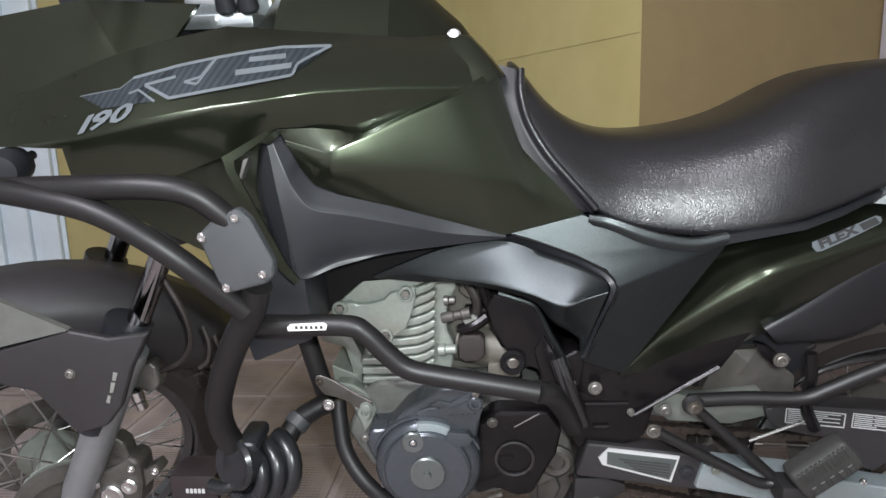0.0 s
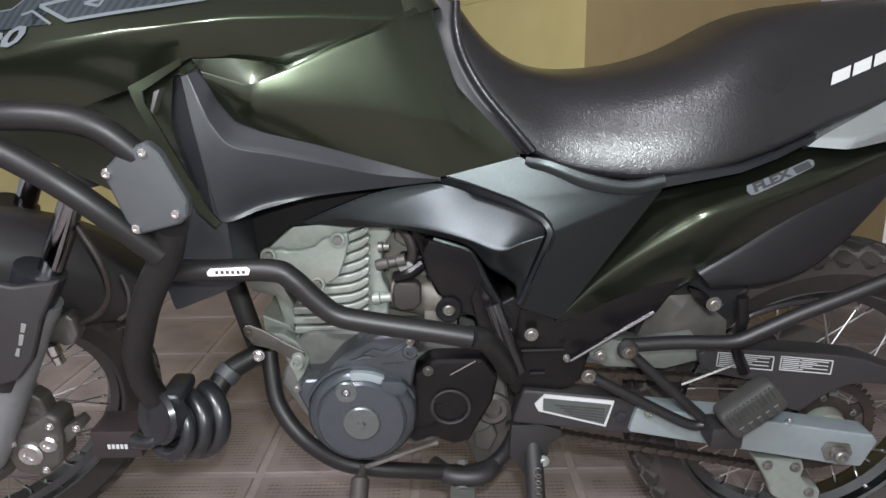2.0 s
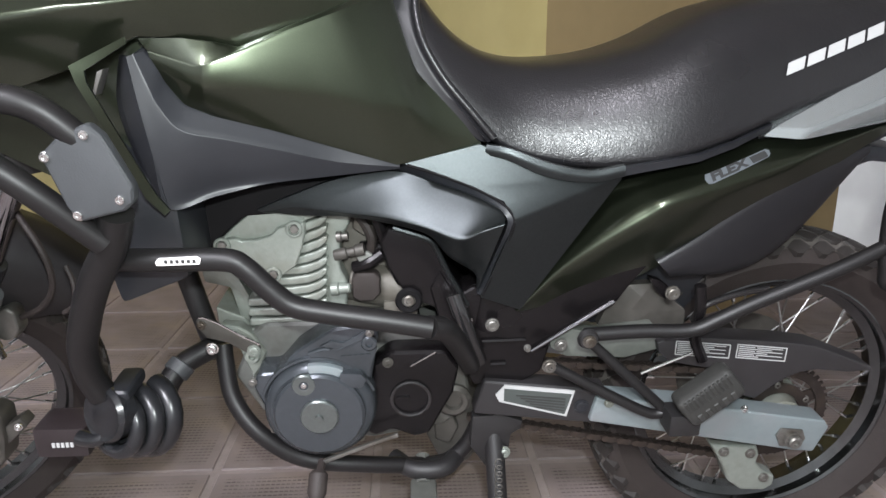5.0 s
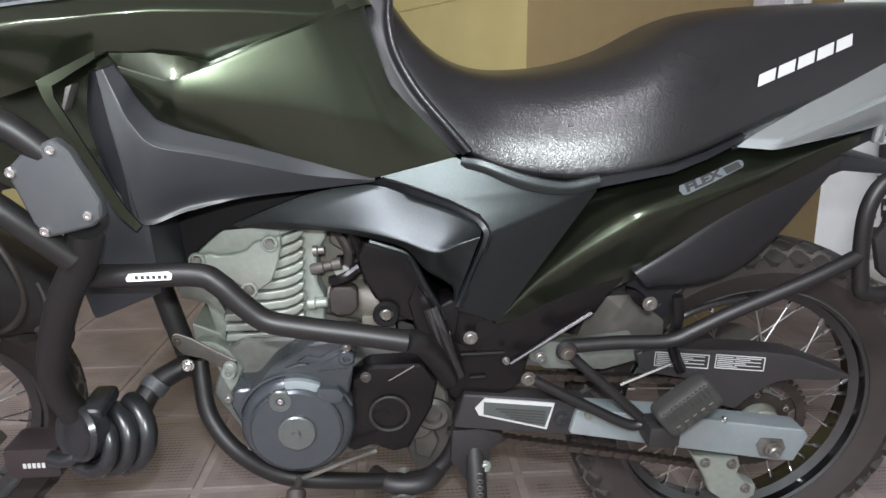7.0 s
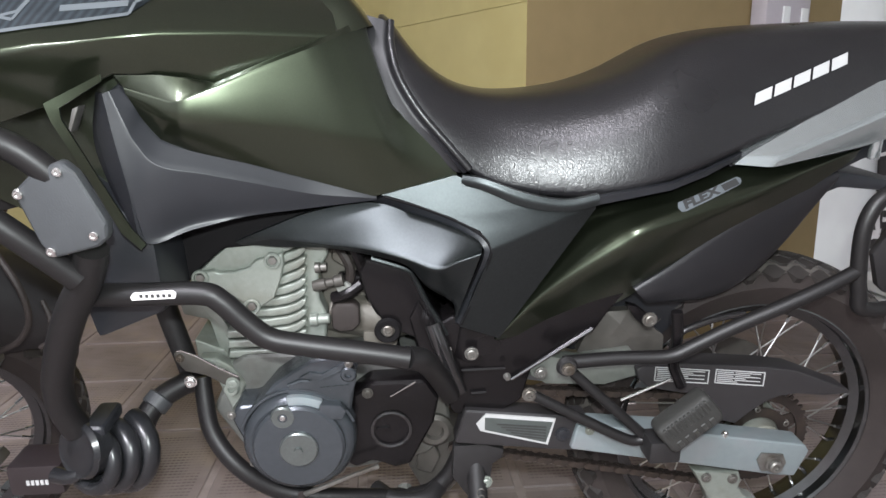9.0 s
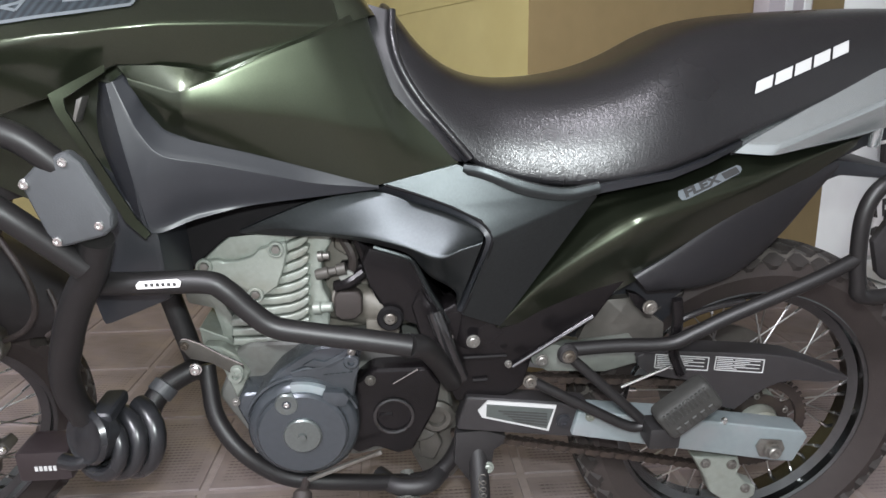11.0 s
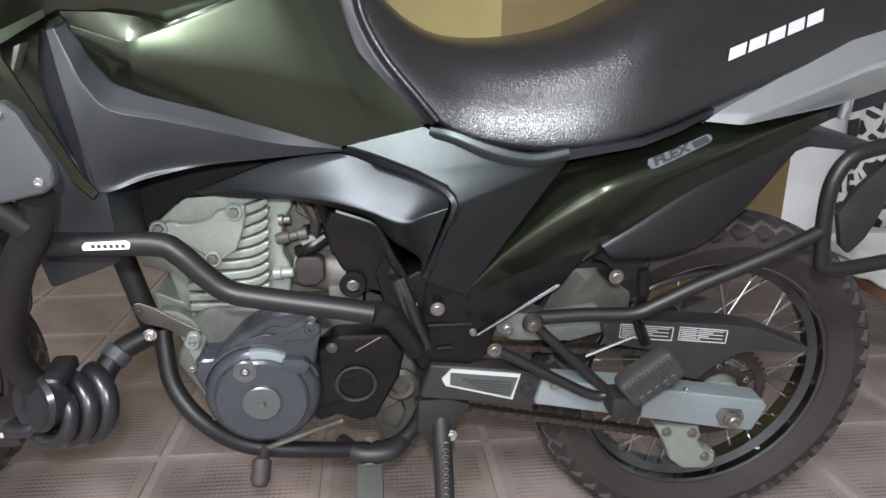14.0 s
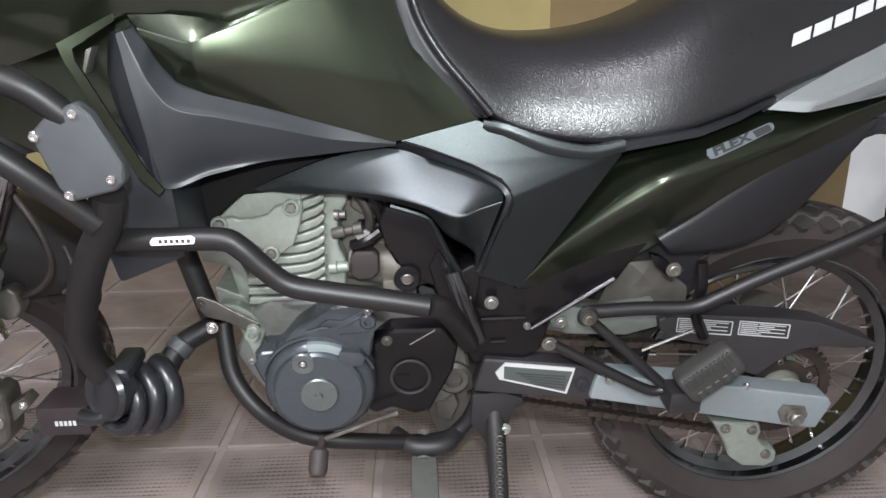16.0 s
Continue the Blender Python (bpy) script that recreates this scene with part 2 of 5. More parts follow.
def panel(verts, faces, thick=0.004, bevel=0.004, segments=3, angle=12, cuts=0):
    """A moulded shell: a faceted face with softened creases, thickened away from the viewer's side of the bike."""
    bm = bmesh.new()
    vs = [bm.verts.new(v) for v in verts]
    for f in faces:
        bm.faces.new([vs[i] for i in f])
    bmesh.ops.recalc_face_normals(bm, faces=bm.faces)
    if sum(f.normal.y * f.calc_area() for f in bm.faces) > 0:
        bmesh.ops.reverse_faces(bm, faces=bm.faces)
    if bevel:
        es = [e for e in bm.edges if len(e.link_faces) == 2 and e.calc_face_angle(0) > radians(angle)]
        bmesh.ops.bevel(bm, geom=es, offset=bevel, segments=segments, profile=0.5, affect="EDGES", clamp_overlap=True)
    edge = [e for e in bm.edges if len(e.link_faces) == 1]
    ring = bmesh.ops.extrude_edge_only(bm, edges=edge)
    mv = [g for g in ring["geom"] if isinstance(g, bmesh.types.BMVert)]
    for v in mv:
        v.co.y += thick * 2.5
    return bm


def loft(rows, nu=6, nv=4, back=0.010, straight=False):
    """A smooth moulded skin through rows of points, its border turned in."""
    along = [[Vector(p).lerp(Vector(q), k / nu) for p, q in zip(r, r[1:]) for k in range(nu)] + [Vector(r[-1])] if straight else spline(r, nu) for r in rows]
    cols = [spline([a[i] for a in along], nv) for i in range(len(along[0]))]
    bm = bmesh.new()
    grid = [[bm.verts.new(v) for v in c] for c in cols]
    for a, b in zip(grid, grid[1:]):
        for k in range(len(a) - 1):
            bm.faces.new((a[k], a[k + 1], b[k + 1], b[k]))
    edge = bmesh.ops.extrude_edge_only(bm, edges=[e for e in bm.edges if len(e.link_faces) == 1])
    for g in edge["geom"]:
        if isinstance(g, bmesh.types.BMVert):
            g.co.y += back
    return bm


def between(a, b, t, out=0.0):
    """The row of points a share t of the way from row a to row b, moved out of the bike's side."""
    return [Vector(p).lerp(Vector(q), t) - Vector((0, out, 0)) for p, q in zip(a, b)]


def merge(*bms):
    out = bmesh.new()
    for b in bms:
        me = bpy.data.meshes.new("tmp")
        b.to_mesh(me)
        b.free()
        out.from_mesh(me)
        bpy.data.meshes.remove(me)
    return out


def decal(outline, targets, lift=0.0012, cut=0.012):
    """A thin film of outline (x, z) laid on the near side of the target parts."""
    trees = []
    for o in targets:
        b = bmesh.new()
        b.from_mesh(o.data)
        trees.append(BVHTree.FromBMesh(b))
        b.free()
    bm = bmesh.new()
    bm.faces.new([bm.verts.new((x, -0.6, z)) for x, z in outline])
    bmesh.ops.triangulate(bm, faces=bm.faces)
    for _ in range(4):
        long = [e for e in bm.edges if e.calc_length() > cut]
        if not long:
            break
        bmesh.ops.subdivide_edges(bm, edges=long, cuts=1)
        bmesh.ops.triangulate(bm, faces=bm.faces)
    return lay(bm, trees, lift)


def lay(bm, trees, lift):
    for v in bm.verts:
        best = None
        for t in trees:
            hit = t.ray_cast(Vector((v.co.x, -0.6, v.co.z)), Vector((0, 1, 0)))[0]
            if hit and (best is None or hit.y < best):
                best = hit.y
        v.co.y = (best if best is not None else -0.15) - lift
    return bm


def laid_letters(text, size, m, target, lift=0.0016, shear=0.0, bold=0.0):
    bm = lettering(text, size, m, 0.0, shear, bold)
    b = bmesh.new()
    b.from_mesh(target.data)
    t = BVHTree.FromBMesh(b)
    b.free()
    return lay(bm, [t], lift)


def stroke(points, width):
    """The outline of a painted line of that width along (x, z) points."""
    p = [Vector(q) for q in points]
    left, right = [], []
    for i, q in enumerate(p):
        d = (p[min(i + 1, len(p) - 1)] - p[max(i - 1, 0)]).normalized()
        n = Vector((-d.y, d.x)) * width / 2
        left.append(tuple(q + n))
        right.append(tuple(q - n))
    return left + right[::-1]


def bolt(centre, r=0.007, h=0.006, axis=(0, -1, 0)):
    r *= 0.85
    return lathe([(r * 1.25, 0), (r * 1.25, h * 0.35), (r, h * 0.4), (r, h * 0.85), (r * 0.8, h), (r * 0.45, h), (r * 0.4, h * 0.7)], centre, 12, axis)


def lettering(text, size, m, depth=0.0004, shear=0.0, bold=0.0):
    c = bpy.data.curves.new("letters", "FONT")
    c.body, c.size, c.extrude, c.shear, c.offset, c.resolution_u = text, size, depth, shear, bold, 2
    ob = bpy.data.objects.new("tmp", c)
    scene.collection.objects.link(ob)
    bpy.context.view_layer.update()
    me = bpy.data.meshes.new_from_object(ob.evaluated_get(bpy.context.evaluated_depsgraph_get()))
    bpy.data.objects.remove(ob)
    bm = bmesh.new()
    bm.from_mesh(me)
    bpy.data.meshes.remove(me)
    bmesh.ops.transform(bm, matrix=m, verts=bm.verts)
    return bm

# ---- the room ----
def wall(name, p, q, z1, material, label, thick=0.12, mitre=(0, 0)):
    """An upright wall whose seen face runs from p to q, thickness to the far side."""
    a, b = Vector((*p, 0)), Vector((*q, 0))
    n = (b - a).cross(Vector((0, 0, 1))).normalized() * -thick
    d = (b - a).normalized()
    ring = (a, b, b + n - d * mitre[1], a + n + d * mitre[0])
    bm = bmesh.new()
    lo = [bm.verts.new(v) for v in ring]
    hi = [bm.verts.new(v + Vector((0, 0, z1))) for v in ring]
    bm.faces.new(lo[::-1])
    bm.faces.new(hi)
    for i in range(4):
        j = (i + 1) % 4
        bm.faces.new((lo[i], lo[j], hi[j], hi[i]))
    return tagged(part(name, bm, material), label, "wall", kind="structure")


CORNER = (0.38, 0.75)
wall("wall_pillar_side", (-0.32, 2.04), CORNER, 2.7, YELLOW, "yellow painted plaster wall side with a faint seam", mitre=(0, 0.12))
wall("wall_pillar_front", CORNER, (1.745, 1.494), 2.7, YELLOW_SHADED, "yellow painted plaster wall face, coloured darker for its shade", mitre=(0.12, 0))
wall("wall_back", (-4.0, 2.04), (-0.32, 2.04), 2.7, YELLOW, "yellow painted plaster back wall behind the motorcycle")
wall("wall_right", (1.745, 1.494), (3.2, 1.75), 2.7, PALE, "pale painted wall beyond the yellow pillar")
wall("wall_east", (3.2, 1.75), (3.2, -3.0), 2.7, PALE, "pale painted side wall of the garage")
wall("wall_south", (3.2, -3.0), (-4.0, -3.0), 2.7, PALE, "pale painted wall opposite the motorcycle")
wall("wall_west", (-4.0, -3.0), (-4.0, 2.04), 2.7, PALE, "pale painted end wall of the garage")
tagged(part("ceiling", block(-4.2, 3.4, -3.2, 2.3, 2.7, 2.8), CEIL), "grey plastered garage ceiling", "ceiling", kind="structure")
floor = tagged(part("floor", block(-4.2, 3.4, -3.2, 2.3, -0.1, 0.009), GROUT), "brown ribbed ceramic tiles with grey joints", "floor", kind="structure")

# ---- the motorcycle ----
bike = new("motorcycle")
bike.rotation_euler = (radians(6.0), 0, 0)
tagged(bike, "dark green and black trail motorcycle leaning on its side stand", "motorcycle")

# tank and shroud
T = [(-0.604, -0.19, 0.946), (-0.474, -0.188, 0.991), (-0.404, -0.182, 1.007), (-0.337, -0.17, 1.0195), (-0.187, -0.135, 1.006), (-0.125, -0.115, 1.0), (-0.058, -0.08, 1.003)]
R = [(-0.593, -0.235, 0.889), (-0.511, -0.25, 0.898), (-0.415, -0.258, 0.916), (-0.329, -0.255, 0.93), (-0.267, -0.245, 0.939), (-0.219, -0.225, 0.943), (-0.133, -0.185, 0.943), (-0.041, -0.148, 0.94)]
LOW = [(-0.526, -0.232, 0.844), (-0.438, -0.23, 0.836), (-0.327, -0.235, 0.874), (-0.274, -0.216, 0.901), (-0.235, -0.205, 0.9), (-0.174, -0.185, 0.889)]
part("tank_shroud", panel(T + R + LOW + [(-0.525, -0.243, 0.887)],
     [(0, 1, 8, 7), (1, 2, 9, 8), (2, 3, 10, 9), (3, 4, 12, 11, 10), (4, 5, 13, 12), (5, 6, 14, 13),
      (7, 8, 21), (8, 15, 21), (8, 9, 16, 15), (9, 10, 17, 16), (10, 11, 18, 17), (11, 12, 19, 18), (12, 13, 20, 19), (13, 14, 20)], bevel=0.005, angle=24), GREEN, bike,
     "glossy dark green shroud with angular creases", sharp=46)
TANK_TOP = [(-0.275, -0.2095, 0.899), (-0.231, -0.2085, 0.899), (-0.202, -0.203, 0.895), (-0.176, -0.194, 0.889), (-0.122, -0.176, 0.911), (-0.067, -0.158, 0.932), (-0.040, -0.143, 0.945), (-0.012, -0.116, 0.957)]
TANK_LIP = [(-0.267, -0.209, 0.886), (-0.220, -0.214, 0.872), (-0.209, -0.215, 0.872), (-0.171, -0.203, 0.886), (-0.119, -0.185, 0.907), (-0.065, -0.166, 0.926), (-0.037, -0.150, 0.937), (-0.009, -0.122, 0.948)]
TANK_LOW = [(-0.258, -0.200, 0.847), (-0.240, -0.198, 0.825), (-0.211, -0.192, 0.814), (-0.150, -0.174, 0.795), (-0.073, -0.152, 0.767), (-0.005, -0.140, 0.744), (0.047, -0.133, 0.755), (0.102, -0.126, 0.768)]


FOLD = (0.42, 0.42, 0.42, 0.44, 0.50, 0.58, 0.66)
FOLD_OUT = (0.003, 0.006, 0.0090, 0.0110, 0.0120, 0.0115, 0.009)


def fold_row(k, out, rear):
    """A row of the tank side: k 1 is the fold, below 1 the flat above it, above 1 the turned-under strip."""
    row = []
    for p, q, f, o in zip(TANK_LIP[:-1], TANK_LOW, FOLD, FOLD_OUT):
        c = Vector(p).lerp(Vector(q), f) - Vector((0, o, 0))
        row.append((Vector(p).lerp(c, k) if k <= 1 else c.lerp(Vector(q), k - 1)) - Vector((0, out, 0)))
    return row + [Vector(rear)]


part("tank_side", loft([TANK_TOP, between(TANK_TOP, TANK_LIP, 0.86), TANK_LIP, fold_row(0.12, 0.0006, (-0.005, -0.126, 0.932)), fold_row(0.5, 0.0012, (0.006, -0.130, 0.896)), fold_row(0.9, 0.0004, (0.018, -0.131, 0.862)),
     fold_row(1.1, 0.0002, (0.028, -0.131, 0.848)), fold_row(1.5, 0.0003, (0.064, -0.129, 0.810)), TANK_LOW], 4, 4, straight=True), GREEN, bike,
     "green metallic tank side panel", sharp=60)
part("tank_shoulder", loft([[(-0.083, -0.094, 0.999), (-0.067, -0.118, 0.969), (-0.047, -0.141, 0.936)],
     [(-0.052, -0.090, 1.002), (-0.034, -0.114, 0.974), (-0.017, -0.134, 0.945)],
     [(-0.045, -0.078, 1.001), (-0.021, -0.098, 0.975), (-0.002, -0.118, 0.949)],
     [(-0.044, -0.050, 1.000), (-0.017, -0.060, 0.973), (0.001, -0.080, 0.948)]], 4, 4), GREEN, bike, sharp=60)
SHROUD_LIP = [(-0.274, -0.248, 0.902), (-0.322, -0.272, 0.876), (-0.318, -0.272, 0.859), (-0.303, -0.252, 0.802), (-0.282, -0.236, 0.731), (-0.266, -0.230, 0.709)] + [(-0.275, -0.2445, 0.895), (-0.310, -0.2675, 0.871), (-0.310, -0.267, 0.860), (-0.295, -0.247, 0.802), (-0.273, -0.231, 0.735), (-0.261, -0.226, 0.714)]
part("shroud_strip", panel(SHROUD_LIP, [(k, k + 1, k + 7, k + 6) for k in range(5)], thick=0.0012, bevel=0), GREEN, bike, "narrow green lip round the shroud opening")
part("shroud_inner", prism([(-0.312, 0.868), (-0.275, 0.893), (-0.262, 0.875), (-0.283, 0.80), (-0.270, 0.715), (-0.29, 0.76), (-0.312, 0.83)], -0.185, -0.165, 0.003), BLACKP, bike)
part("radiator_cowl", prism([(-0.335, 0.79), (-0.262, 0.72), (-0.258, 0.62), (-0.345, 0.585), (-0.365, 0.69)], -0.20, -0.05, 0.01), BLACKP, bike)
part("inner_bracket", prism([(-0.304, 0.870), (-0.311, 0.867), (-0.318, 0.847), (-0.316, 0.843)], -0.238, -0.22, 0.001), STEEL, bike)
KNEE_TOP = [(-0.270, -0.212, 0.886), (-0.259, -0.208, 0.869), (-0.252, -0.203, 0.850), (-0.233, -0.198, 0.826), (-0.187, -0.182, 0.811), (-0.127, -0.163, 0.791), (-0.067, -0.147, 0.771), (-0.002, -0.137, 0.748)]
KNEE_LOW = [(-0.285, -0.222, 0.881), (-0.279, -0.224, 0.829), (-0.273, -0.222, 0.777), (-0.266, -0.216, 0.713), (-0.218, -0.194, 0.721), (-0.161, -0.174, 0.730), (-0.089, -0.152, 0.733), (-0.002, -0.139, 0.739)]
KNEE_IN = [(-0.303, -0.195, 0.880), (-0.315, -0.190, 0.827), (-0.304, -0.190, 0.769), (-0.274, -0.205, 0.701)]


KNEE_FOLD = (0.55, 0.45, 0.33, 0.22, 0.26, 0.34, 0.5, 0.72)
KNEE_OUT = (0.003, 0.005, 0.0085, 0.0115, 0.0115, 0.010, 0.0065, 0.002)
KNEE_FLARE = (0.0, 0.0, 0.0, 0.002, 0.004, 0.001, 0.0, 0.0)


def knee_row(k):
    """A row of the knee panel: k 1 is the fold under the bright chamfer, 2 the lower edge."""
    row = []
    for p, q, f, o, fl in zip(KNEE_TOP, KNEE_LOW, KNEE_FOLD, KNEE_OUT, KNEE_FLARE):
        c = Vector(p).lerp(Vector(q), f) - Vector((0, o, 0))
        row.append(Vector(p).lerp(c, k) if k <= 1 else c.lerp(Vector(q), k - 1) + Vector((0, fl * (k > 1.5), 0)))
    return row


part("knee_panel", loft([KNEE_TOP, knee_row(0.5), knee_row(0.92), knee_row(1.05), knee_row(1.45), knee_row(1.86), KNEE_LOW], 6, 4), BLACKP, bike, "satin black knee panel with a chamfered upper edge", sharp=60)
part("knee_panel_edge", loft([KNEE_LOW[:4], KNEE_IN], 5, 3), BLACKP, bike, sharp=60)
part("inner_frame", prism([(-0.3, 0.87), (-0.12, 0.95), (-0.02, 0.93), (0.09, 0.775), (0.29, 0.745), (0.47, 0.79), (0.66, 0.855), (0.65, 0.76), (0.36, 0.60), (0.17, 0.545), (0.1, 0.57), (0.06, 0.65), (0.0, 0.68), (-0.1, 0.695), (-0.195, 0.695), (-0.225, 0.655), (-0.268, 0.615), (-0.31, 0.62), (-0.315, 0.70)], -0.082, 0.10, 0.01), GLOSS, bike)
body = bmesh.new()
rings = []
for x, w, zt, zl in ((-0.56, 0.13, 0.99, 0.80), (-0.42, 0.16, 1.028, 0.74), (-0.335, 0.165, 1.045, 0.70), (-0.29, 0.165, 1.10, 0.74), (-0.15, 0.125, 1.10, 0.74), (-0.06, 0.062, 1.020, 0.76), (0.0, 0.05, 0.940, 0.77), (0.08, 0.09, 0.83, 0.77)):
    half = [(1, 0), (1, 0.33), (1, 0.66), (0.75, 0.80), (0.45, 0.91), (0.2, 0.97)]
    rings.append([body.verts.new((x, -w * u, zl + (zt - zl) * v)) for u, v in half + [(0, 1)] + [(-u, v) for u, v in half[::-1]]])
for a, b in zip(rings, rings[1:]):
    for k in range(12):
        body.faces.new((a[k], a[k + 1], b[k + 1], b[k]))
body.faces.new(rings[0])
body.faces.new(rings[-1])
part("fuel_tank", body, GREEN, bike, "", 20)

part("engine_arch", prism([(-0.274, 0.604), (-0.259, 0.621), (-0.238, 0.643), (-0.210, 0.666), (-0.170, 0.669), (-0.130, 0.669), (-0.061, 0.665), (-0.018, 0.653), (0.020, 0.635), (0.051, 0.616), (0.051, 0.648), (0.030, 0.689), (-0.022, 0.721), (-0.147, 0.716), (-0.282, 0.694), (-0.314, 0.648), (-0.304, 0.585)], -0.101, -0.080, 0.006, 3), SEALR, bike, "black plastic arch over the engine")
# side covers
COVER_TOP = [(-0.192, -0.106, 0.677), (-0.143, -0.112, 0.698), (-0.084, -0.117, 0.720), (-0.008, -0.125, 0.732), (0.048, -0.137, 0.716), (0.090, -0.150, 0.704), (0.123, -0.164, 0.690), (0.130, -0.172, 0.682)]
COVER_LIP = [(-0.185, -0.106, 0.673), (-0.140, -0.115, 0.682), (-0.080, -0.130, 0.679), (-0.020, -0.150, 0.677), (0.030, -0.166, 0.668), (0.071, -0.181, 0.657), (0.099, -0.187, 0.669), (0.126, -0.189, 0.679)]
COVER_LOW = [(-0.174, -0.104, 0.672), (-0.126, -0.112, 0.670), (-0.067, -0.124, 0.671), (-0.006, -0.141, 0.664), (0.035, -0.152, 0.653), (0.060, -0.156, 0.625), (0.094, -0.152, 0.600), (0.099, -0.147, 0.572)]
part("side_cover", loft([COVER_TOP, between(COVER_TOP, COVER_LIP, 0.4, 0.0006), between(COVER_TOP, COVER_LIP, 0.8, 0.0004), between(COVER_TOP, COVER_LIP, 0.95, 0.0002), between(COVER_LIP, COVER_LOW, 0.06), between(COVER_LIP, COVER_LOW, 0.4), COVER_LOW], 6, 4), GREYP, bike, "satin grey plastic side cover", sharp=60)
GROOVE_IN = [(-0.010, -0.118, 0.732), (0.048, -0.126, 0.713), (0.091, -0.138, 0.700), (0.125, -0.152, 0.685), (0.134, -0.158, 0.676), (0.133, -0.155, 0.659), (0.121, -0.142, 0.619), (0.100, -0.136, 0.563)]
GROOVE_OUT = [(0.008, -0.136, 0.743), (0.048, -0.139, 0.731), (0.091, -0.144, 0.715), (0.127, -0.151, 0.697), (0.143, -0.158, 0.679), (0.142, -0.158, 0.662), (0.129, -0.146, 0.616), (0.107, -0.142, 0.563)]
part("cover_groove", loft([GROOVE_IN, between(GROOVE_IN, GROOVE_OUT, 0.5), GROOVE_OUT], 6, 2), BLACKP, bike, "narrow black groove round the side cover", sharp=60)
part("cover_seal", tube(between(GROOVE_OUT, GROOVE_IN, 0.06), 0.0022, 8), SEALR, bike)
part("frame_cover", panel([(0.004, -0.134, 0.744), (0.099, -0.134, 0.768), (0.188, -0.143, 0.730), (0.242, -0.143, 0.721), (0.287, -0.138, 0.726), (0.048, -0.139, 0.732), (0.092, -0.145, 0.716), (0.130, -0.152, 0.698), (0.145, -0.162, 0.676), (0.105, -0.140, 0.559), (0.162, -0.128, 0.533)],
     [(0, 1, 2, 6, 5), (2, 3, 8, 7, 6), (3, 4, 8), (4, 10, 9, 8)], bevel=0.003, segments=3), GREYP, bike, "satin grey plastic cover under the seat")
TAIL_TOP = [(0.156, -0.124, 0.531), (0.204, -0.120, 0.597), (0.254, -0.108, 0.659), (0.302, -0.095, 0.718), (0.353, -0.102, 0.733), (0.422, -0.102, 0.757), (0.487, -0.105, 0.767), (0.609, -0.108, 0.779), (0.665, -0.098, 0.790)]
TAIL_RIDGE = [(0.158, -0.127, 0.531), (0.211, -0.134, 0.590), (0.258, -0.147, 0.632), (0.315, -0.161, 0.676), (0.343, -0.166, 0.697), (0.412, -0.158, 0.717), (0.494, -0.144, 0.740), (0.608, -0.118, 0.775), (0.665, -0.100, 0.788)]
TAIL_LOW = [(0.163, -0.122, 0.527), (0.225, -0.112, 0.538), (0.308, -0.106, 0.560), (0.362, -0.114, 0.593), (0.420, -0.120, 0.633), (0.485, -0.118, 0.671), (0.558, -0.115, 0.715), (0.637, -0.106, 0.765), (0.672, -0.094, 0.784)]
part("tail_panel", loft([TAIL_TOP, between(TAIL_TOP, TAIL_RIDGE, 0.5), between(TAIL_TOP, TAIL_RIDGE, 0.86), between(TAIL_RIDGE, TAIL_LOW, 0.12), between(TAIL_RIDGE, TAIL_LOW, 0.5), TAIL_LOW], 6, 4), GREEN, bike, "green metallic tail panel with a soft crease", sharp=60)
FEND_TOP = [(0.350, -0.127, 0.602), (0.398, -0.128, 0.634), (0.473, -0.126, 0.688), (0.551, -0.117, 0.732), (0.635, -0.100, 0.758)]
FEND_LOW = [(0.376, -0.116, 0.574), (0.464, -0.110, 0.577), (0.526, -0.102, 0.603), (0.582, -0.096, 0.660), (0.637, -0.092, 0.740)]
part("tail_fender", loft([FEND_TOP, between(FEND_TOP, FEND_LOW, 0.12, 0.004), between(FEND_TOP, FEND_LOW, 0.5, 0.008), between(FEND_TOP, FEND_LOW, 0.85, 0.006), FEND_LOW], 6, 4), FENDP, bike, "satin black rear mudguard side", sharp=60)
part("grab_rail", panel([(0.467, -0.134, 0.776), (0.482, -0.132, 0.788), (0.524, -0.144, 0.787), (0.515, -0.143, 0.773), (0.673, -0.092, 0.880), (0.673, -0.131, 0.846), (0.690, -0.118, 0.806), (0.64, -0.128, 0.795),
     (0.80, -0.074, 0.915), (0.80, -0.113, 0.880), (0.80, -0.10, 0.838)],
     [(0, 1, 2, 3), (1, 4, 5, 2), (2, 5, 6, 7, 3), (4, 8, 9, 5), (5, 9, 10, 6)], thick=0.02, bevel=0.008, segments=5), SILVER, bike, "silver painted grab rail")
part("grab_rail_blade", panel([(0.463, -0.131, 0.781), (0.470, -0.108, 0.796), (0.52, -0.098, 0.823), (0.573, -0.09, 0.843), (0.577, -0.106, 0.836), (0.53, -0.118, 0.812), (0.485, -0.128, 0.787)],
     [(0, 1, 6), (1, 2, 5, 6), (2, 3, 4, 5)], thick=0.012, bevel=0.002), SILVER, bike)

